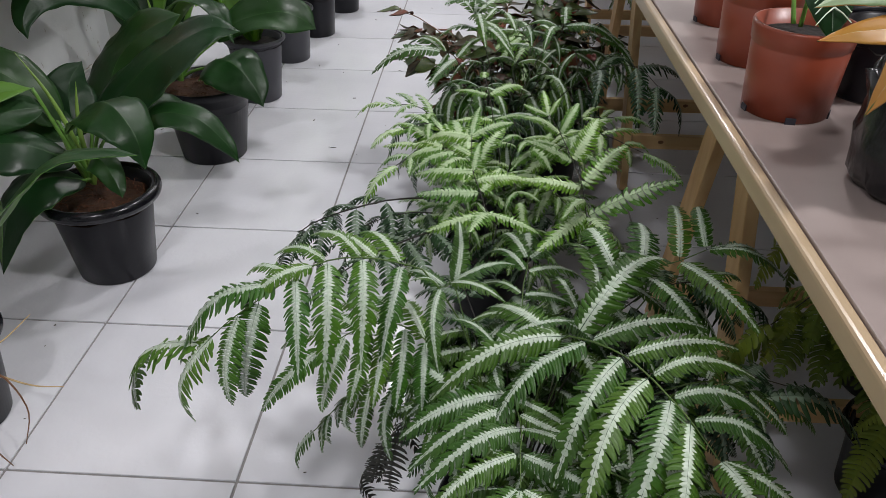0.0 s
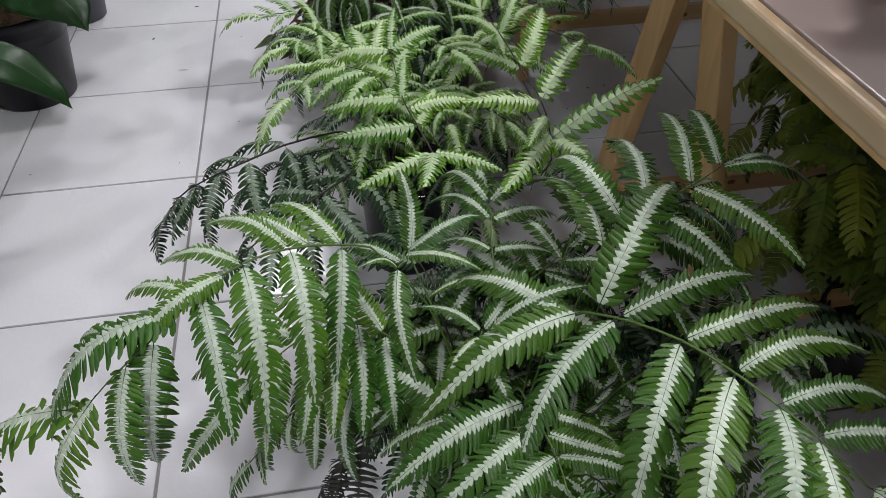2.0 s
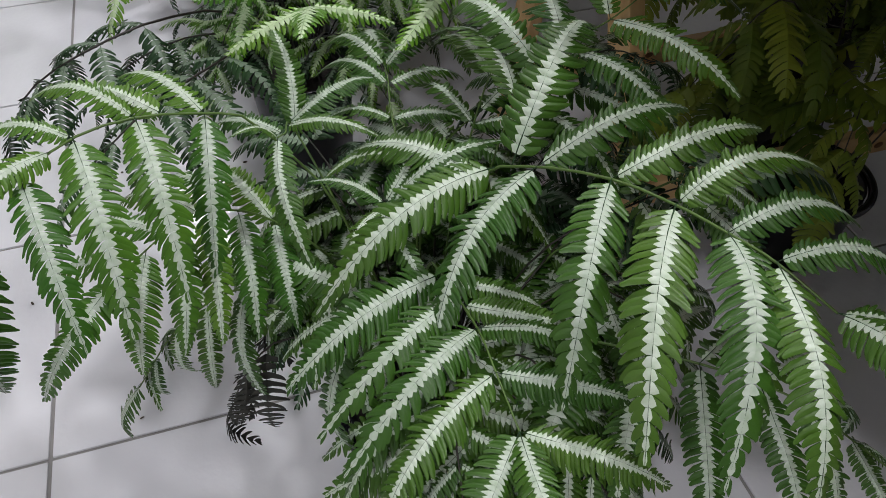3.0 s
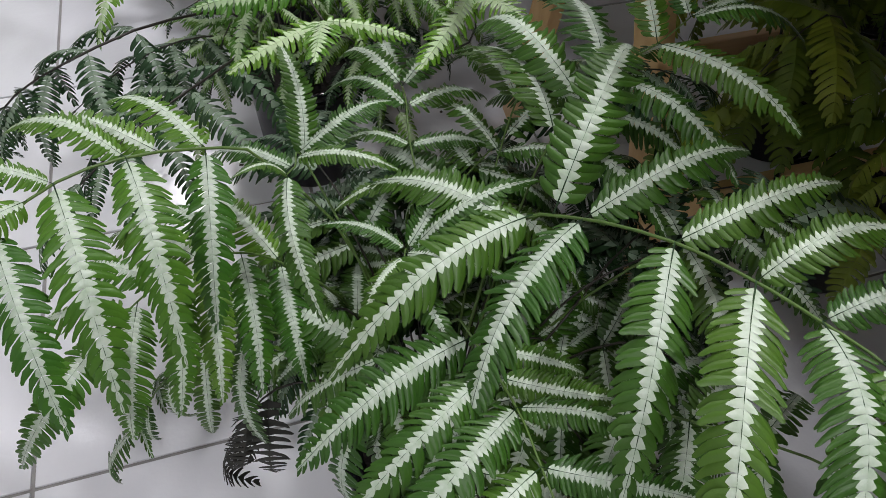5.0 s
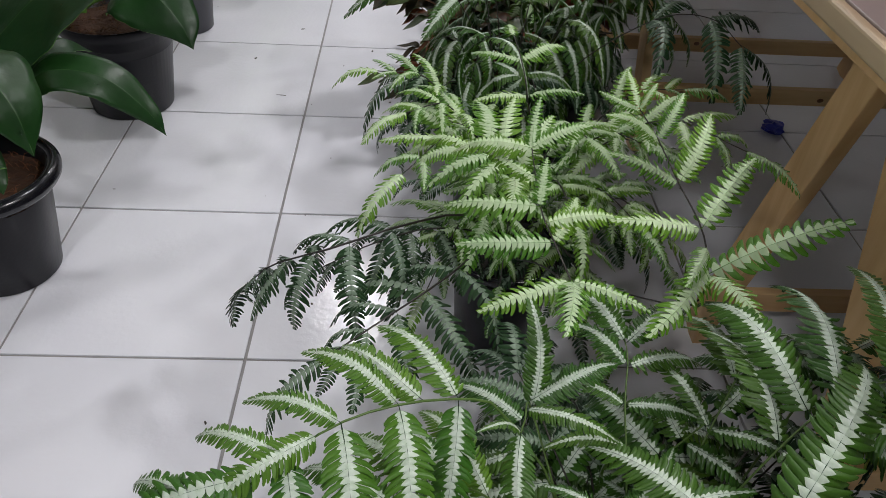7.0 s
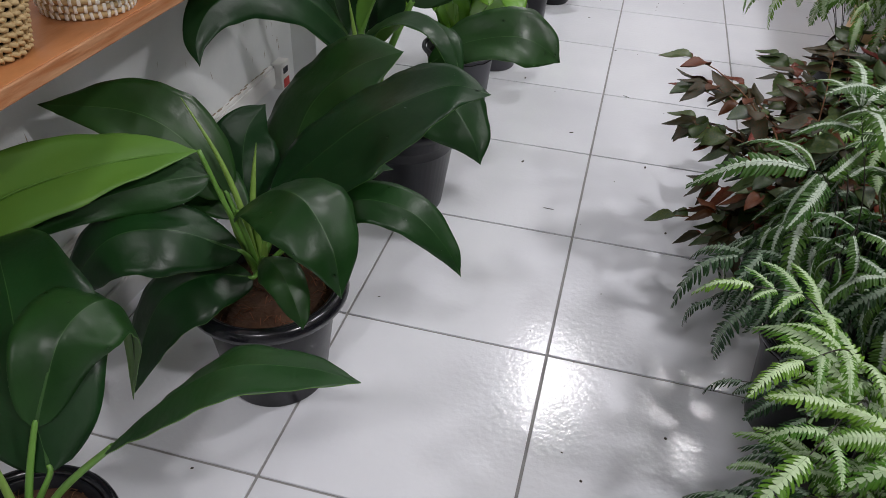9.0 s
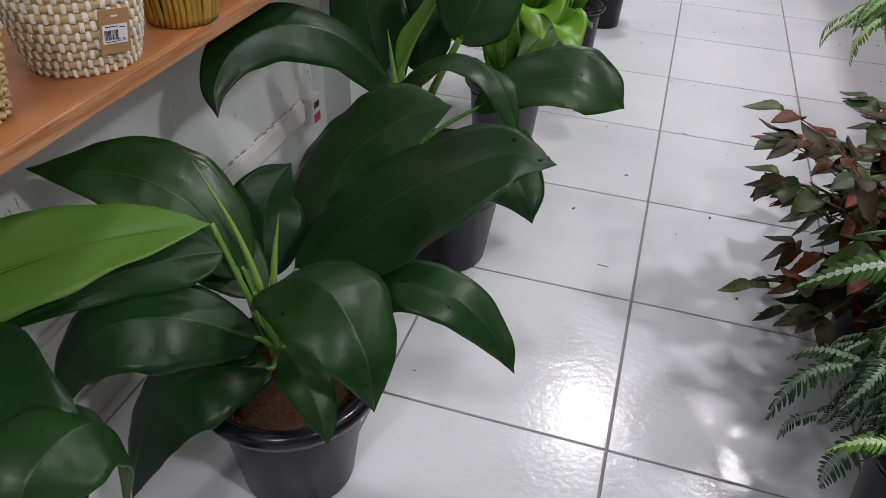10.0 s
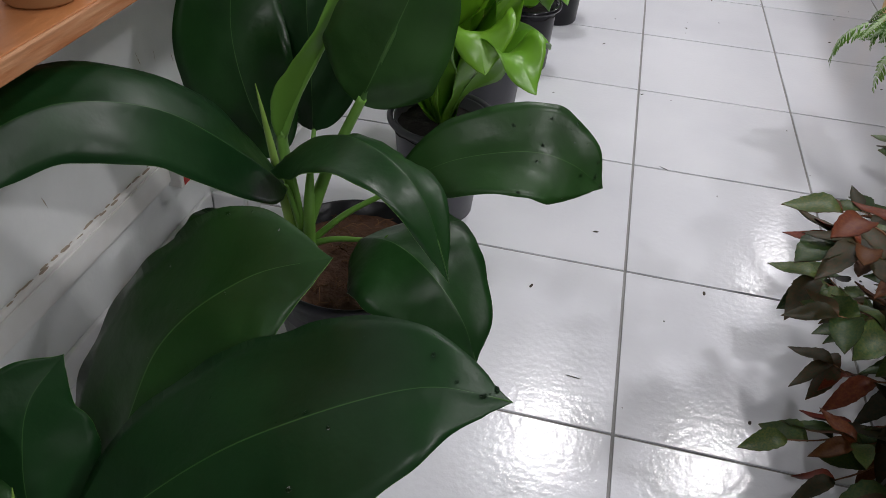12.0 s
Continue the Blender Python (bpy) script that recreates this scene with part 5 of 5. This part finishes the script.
bag2 = thing("potted_table_plant", (1.405, 0.035, 0.8005), "small dark plastic pot with soil on the table", "potted plant", "pots on the table")
pot_parts(bag2, 0.05, 0.066, 0.10, M_POT, True, M_DARKSOIL, rim_h=0.012)
add_leaf(bag2, [(1.405, 0.035, 0.93), (1.40, 0.06, 0.99), (1.40, 0.10, 1.01)], 0.03, (0, -0.5, 0.8), (1.405, 0.035, 0.88), stem_r=0.003, seed=66, mats=[M_LEAF, M_LEAF_UNDER, M_VEIN])

# blue crumpled wrapper lying on the floor below the table
bm = bmesh.new()
bmesh.ops.create_icosphere(bm, subdivisions=3, radius=0.03)
for v in bm.verts:
    v.co *= 1 + 0.55 * noise.noise(v.co * 55) + 0.2 * noise.noise(v.co * 130)
    v.co.z = max(v.co.z * 0.55 + 0.014, 0)
tagged(part("blue_wrapper", bm, M_BLUE, m=pose(1.80, 1.37, 0)), "small crumpled blue plastic wrapper on the tiles", "wrapper")


# ---- shelf and baskets ----
shelf = thing("wall_shelf", (0, 0, 0), "thick orange-brown wooden wall shelf with a chipped front edge", "shelf")
part("board", box_bm(X0, -0.240, -1.5, 2.6, 0.703, 0.7275, 0.0015), M_SHELF, shelf)
bm = box_bm(-0.2398, -0.2345, -1.5, 2.6, 0.7032, 0.7268, 0.0018)
part("front_edge", bm, M_SHELF_EDGE, shelf, "rough worn front edge")
for by in (-1.0, 0.1, 2.3):
    part("bracket", box_bm(X0, X0 + 0.18, by - 0.012, by + 0.012, 0.690, 0.7028, 0.002), M_METAL, shelf, "grey steel bracket")


def weave_bm(r0, r1, h, rows, cols, size, seed, only=0, belly=0.08, row=None):
    """Stitches round a basket: only 0 the coils, 1 the wraps."""
    rng = random.Random(seed)
    bm = bmesh.new()
    for i in range(rows):
        if row is not None and i != row:
            continue
        s = (i + 0.5) / rows
        r = r0 + (r1 - r0) * s + belly * r0 * math.sin(math.pi * s)
        z = h * s
        if only == 0:
            ps = [Vector((r * math.cos(2 * math.pi * k / 48), r * math.sin(2 * math.pi * k / 48), z + 0.0006 * math.sin(k * 1.7 + i))) for k in range(49)]
            tube_into(bm, ps, size, size, 6)
        else:
            for k in range(cols):
                a = 2 * math.pi * (k + 0.5 * (i % 2) + rng.uniform(-0.1, 0.1)) / cols
                da = 2 * math.pi / cols * 0.27
                m = Matrix.Rotation(a, 4, "Z") @ Matrix.Translation((r + size * 0.35, 0, z)) @ Matrix.Rotation(rng.uniform(-0.15, 0.15), 4, "X") @ Matrix.Diagonal((size * 0.85, r * da * rng.uniform(0.75, 1.0), h / rows * 0.5, 1))
                made = bmesh.ops.create_icosphere(bm, subdivisions=2, radius=1.0)
                for v in made["verts"]:
                    v.co = m @ Vector([math.copysign(abs(c) ** 0.3, c) for c in v.co])
    return bm


bw = thing("woven_basket", (-0.318, 0.705, 0.7278), "round straw basket with white stitching on the shelf", "basket", "baskets on the shelf")
for row in range(9):
    coil = part("coil", weave_bm(0.062, 0.078, 0.108, 9, 40, 0.0068, 1, 0, row=row), M_STRAW, bw, smooth=True)
    tagged(part("stitching", weave_bm(0.062, 0.078, 0.108, 9, 36, 0.0062, 2 + row, 1, row=row), M_WHITEWEAVE, coil, "white wrapped stitching", smooth=True), kind="stuff")
part("basket_base", lathe_bm([(0.001, 0.001), (0.06, 0.001), (0.066, 0.008), (0.001, 0.010)], 40), M_STRAW, bw, smooth=True)
part("basket_lining", lathe_bm([(0.060, 0.006), (0.0725, 0.05), (0.0735, 0.104)], 40), M_STRAW, bw, smooth=True)
tag = thing("price_tag", (-0.2385, 0.677, 0.783), "brown card price tag with a white barcode label", "price tag")
tag.matrix_basis = Matrix.Translation((-0.2385, 0.677, 0.785)) @ Matrix.Rotation(math.radians(62), 4, "Z") @ Matrix.Rotation(math.radians(96), 4, "X") @ Matrix.Rotation(math.radians(-5), 4, "Z")
part("card", box_bm(-0.019, 0.019, -0.03, 0.026, 0, 0.001, 0.0004), M_KRAFT, tag)
part("label_sticker", box_bm(-0.0155, 0.0155, -0.017, 0.007, 0.001, 0.0014), M_PAPER, tag, "white sticker")
part("hang_slot", box_bm(-0.004, 0.004, 0.0165, 0.0185, 0.001, 0.0013), M_PAPER, tag, "small hanging slot")
bm = bmesh.new()
x = -0.0135
rng = random.Random(9)
while x < 0.003:
    w = rng.choice((0.0004, 0.0007, 0.0011))
    bmesh.ops.create_cube(bm, size=1, matrix=Matrix.Translation((x + w / 2, -0.006, 0.0015)) @ Matrix.Diagonal((w, 0.0125, 0.0002, 1)))
    x += w + rng.choice((0.0004, 0.0007))
for q in ((-0.004, 0.0045, 0.016, 0.0011), (-0.006, -0.0145, 0.013, 0.001), (0.009, 0.003, 0.007, 0.001)):
    bmesh.ops.create_cube(bm, size=1, matrix=Matrix.Translation((q[0], q[1], 0.0015)) @ Matrix.Diagonal((q[2], q[3], 0.0002, 1)))
part("barcode", bm, M_INK, tag, "black barcode bars")
txt = bpy.data.curves.new("price_text", "FONT")
txt.body, txt.size, txt.extrude, txt.align_x = "35,30", 0.0054, 0.0001, "CENTER"
txt.materials.append(M_INK)
tob = new("price_text", txt)
tob.parent = tag
tob.location = (0.0072, -0.0145, 0.0016)

by_ = thing("woven_basket", (-0.285, 0.880, 0.7278), "yellow twisted rope basket on the shelf", "basket", "baskets on the shelf")
rng = random.Random(21)
for k in range(40):
    a = 2 * math.pi * k / 40
    a2 = a + rng.uniform(-0.06, 0.06)
    ps = [Vector((r * math.cos(aa), r * math.sin(aa), z)) for r, z, aa in ((0.048, 0.002, a), (0.052, 0.03, (a + a2) / 2 + 0.02), (0.056, 0.065, a2 - 0.02), (0.058, 0.092, a2))]
    part("rope", tube_bm(ps, 0.0042, 0.0042, n=10, seg=6), M_ROPE, by_, smooth=True)
bm = bmesh.new()
for zz, rr, sz in ((0.094, 0.059, 0.0055), (0.048, 0.0565, 0.0022), (0.112, 0.058, 0.003), (0.104, 0.058, 0.003)):
    tube_into(bm, [Vector((rr * math.cos(2 * math.pi * k / 40), rr * math.sin(2 * math.pi * k / 40), zz)) for k in range(41)], sz, sz, 6)
part("rope_rim", bm, M_ROPE, by_, smooth=True)
part("basket_lining", lathe_bm([(0.001, 0.002), (0.045, 0.002), (0.051, 0.05), (0.055, 0.11)], 32), M_ROPE, by_, smooth=True)

bb = thing("woven_basket", (-0.283, 1.035, 0.7278), "small brown wound basket on the shelf", "basket", "baskets on the shelf")
for i in range(16):
    bm = bmesh.new()
    rr = 0.036 + 0.012 * i / 15
    tube_into(bm, [Vector((rr * math.cos(2 * math.pi * k / 36), rr * math.sin(2 * math.pi * k / 36), 0.003 + 0.0055 * i)) for k in range(37)], 0.0033, 0.0033, 6)
    part("coil", bm, M_BROWNWEAVE, bb, smooth=True)
part("basket_lining", lathe_bm([(0.001, 0.002), (0.034, 0.002), (0.046, 0.085)], 32), M_BROWNWEAVE, bb, smooth=True)
bt = thing("small_planter", (-0.295, 1.185, 0.7278), "small dark brown planter on the shelf", "planter")
part("planter_body", lathe_bm([(0.001, 0.0), (0.036, 0.0), (0.040, 0.004), (0.046, 0.08), (0.043, 0.082), (0.038, 0.03), (0.001, 0.028)], 32), M_KRAFT, bt, smooth=True)

bk = thing("woven_basket", (-0.335, 0.50, 0.7278), "open plaited wicker basket on the shelf", "basket", "baskets on the shelf")
for i in range(9):
    for ph in (0, 1):
        ps = []
        for k in range(61):
            a = 2 * math.pi * k / 60
            rr = 0.058 + 0.016 * i / 8 + 0.004 * math.sin(15 * a + math.pi * ph)
            ps.append(Vector((rr * math.cos(a), rr * math.sin(a), 0.006 + 0.0135 * i + 0.002 * ph + 0.003 * math.cos(15 * a + math.pi * ph))))
        part("plait", tube_into(bmesh.new(), ps, 0.0036, 0.0036, 5), M_STRAW, bk, smooth=True)
for k in range(30):
    a = 2 * math.pi * k / 30
    part("stake", tube_into(bmesh.new(), [Vector((rr * math.cos(a), rr * math.sin(a), z)) for rr, z in ((0.058, 0), (0.066, 0.06), (0.075, 0.122))], 0.0022, 0.0022, 5), M_STRAW, bk, smooth=True)
part("dark_liner", lathe_bm([(0.001, 0.002), (0.05, 0.002), (0.066, 0.11), (0.068, 0.135)], 32), M_BAG, bk, "black plastic liner", smooth=True)

# ---- bits on the floor ----
bm = bmesh.new()
rng = random.Random(77)
for k in range(110):
    x, y = rng.uniform(-0.3, 1.6), rng.uniform(-0.3, 4.5)
    s = rng.choice((0.0012, 0.0016, 0.0022, 0.0035))
    m = Matrix.Translation((x, y, 0.0008)) @ Matrix.Rotation(rng.uniform(0, 6.3), 4, "Z") @ Matrix.Diagonal((s * rng.uniform(0.8, 2.5), s, 0.0012, 1))
    bmesh.ops.create_icosphere(bm, subdivisions=1, radius=1.0, matrix=m)
for x, y, L, a in ((0.375, 1.478, 0.035, -0.1), (0.535, 2.28, 0.03, -0.5), (0.05, 0.986, 0.008, 0), (0.581, 0.03, 0.008, 0.3), (0.20, 2.62, 0.010, 0.4)):
    bmesh.ops.create_icosphere(bm, subdivisions=1, radius=1.0, matrix=Matrix.Translation((x, y, 0.001)) @ Matrix.Rotation(a, 4, "Z") @ Matrix.Diagonal((L / 2, 0.0012, 0.001, 1)))
tagged(part("floor_specks", bm, M_DIRT), "scattered dark soil specks and bits on the tiles", "specks", kind="stuff")

# ---- floor tiles ----
def tile_mesh(w, d):
    me = bpy.data.meshes.new("tile")
    bm = box_bm(0.0029, w - 0.0029, 0.0029, d - 0.0029, -0.009, 0.0, 0.0011, 2)
    bm.to_mesh(me)
    bm.free()
    me.materials.append(M_TILE)
    return me


full, slim = tile_mesh(S, S), tile_mesh(0.035, S)
for j in range(-6, 16):
    for i in range(-1, 6):
        tob = new("tile", full)
        tob.parent = floor
        tob.location = (i * S, j * S, 0)
    tob = new("tile", slim)
    tob.parent = floor
    tob.location = (-S - 0.035, j * S, 0)
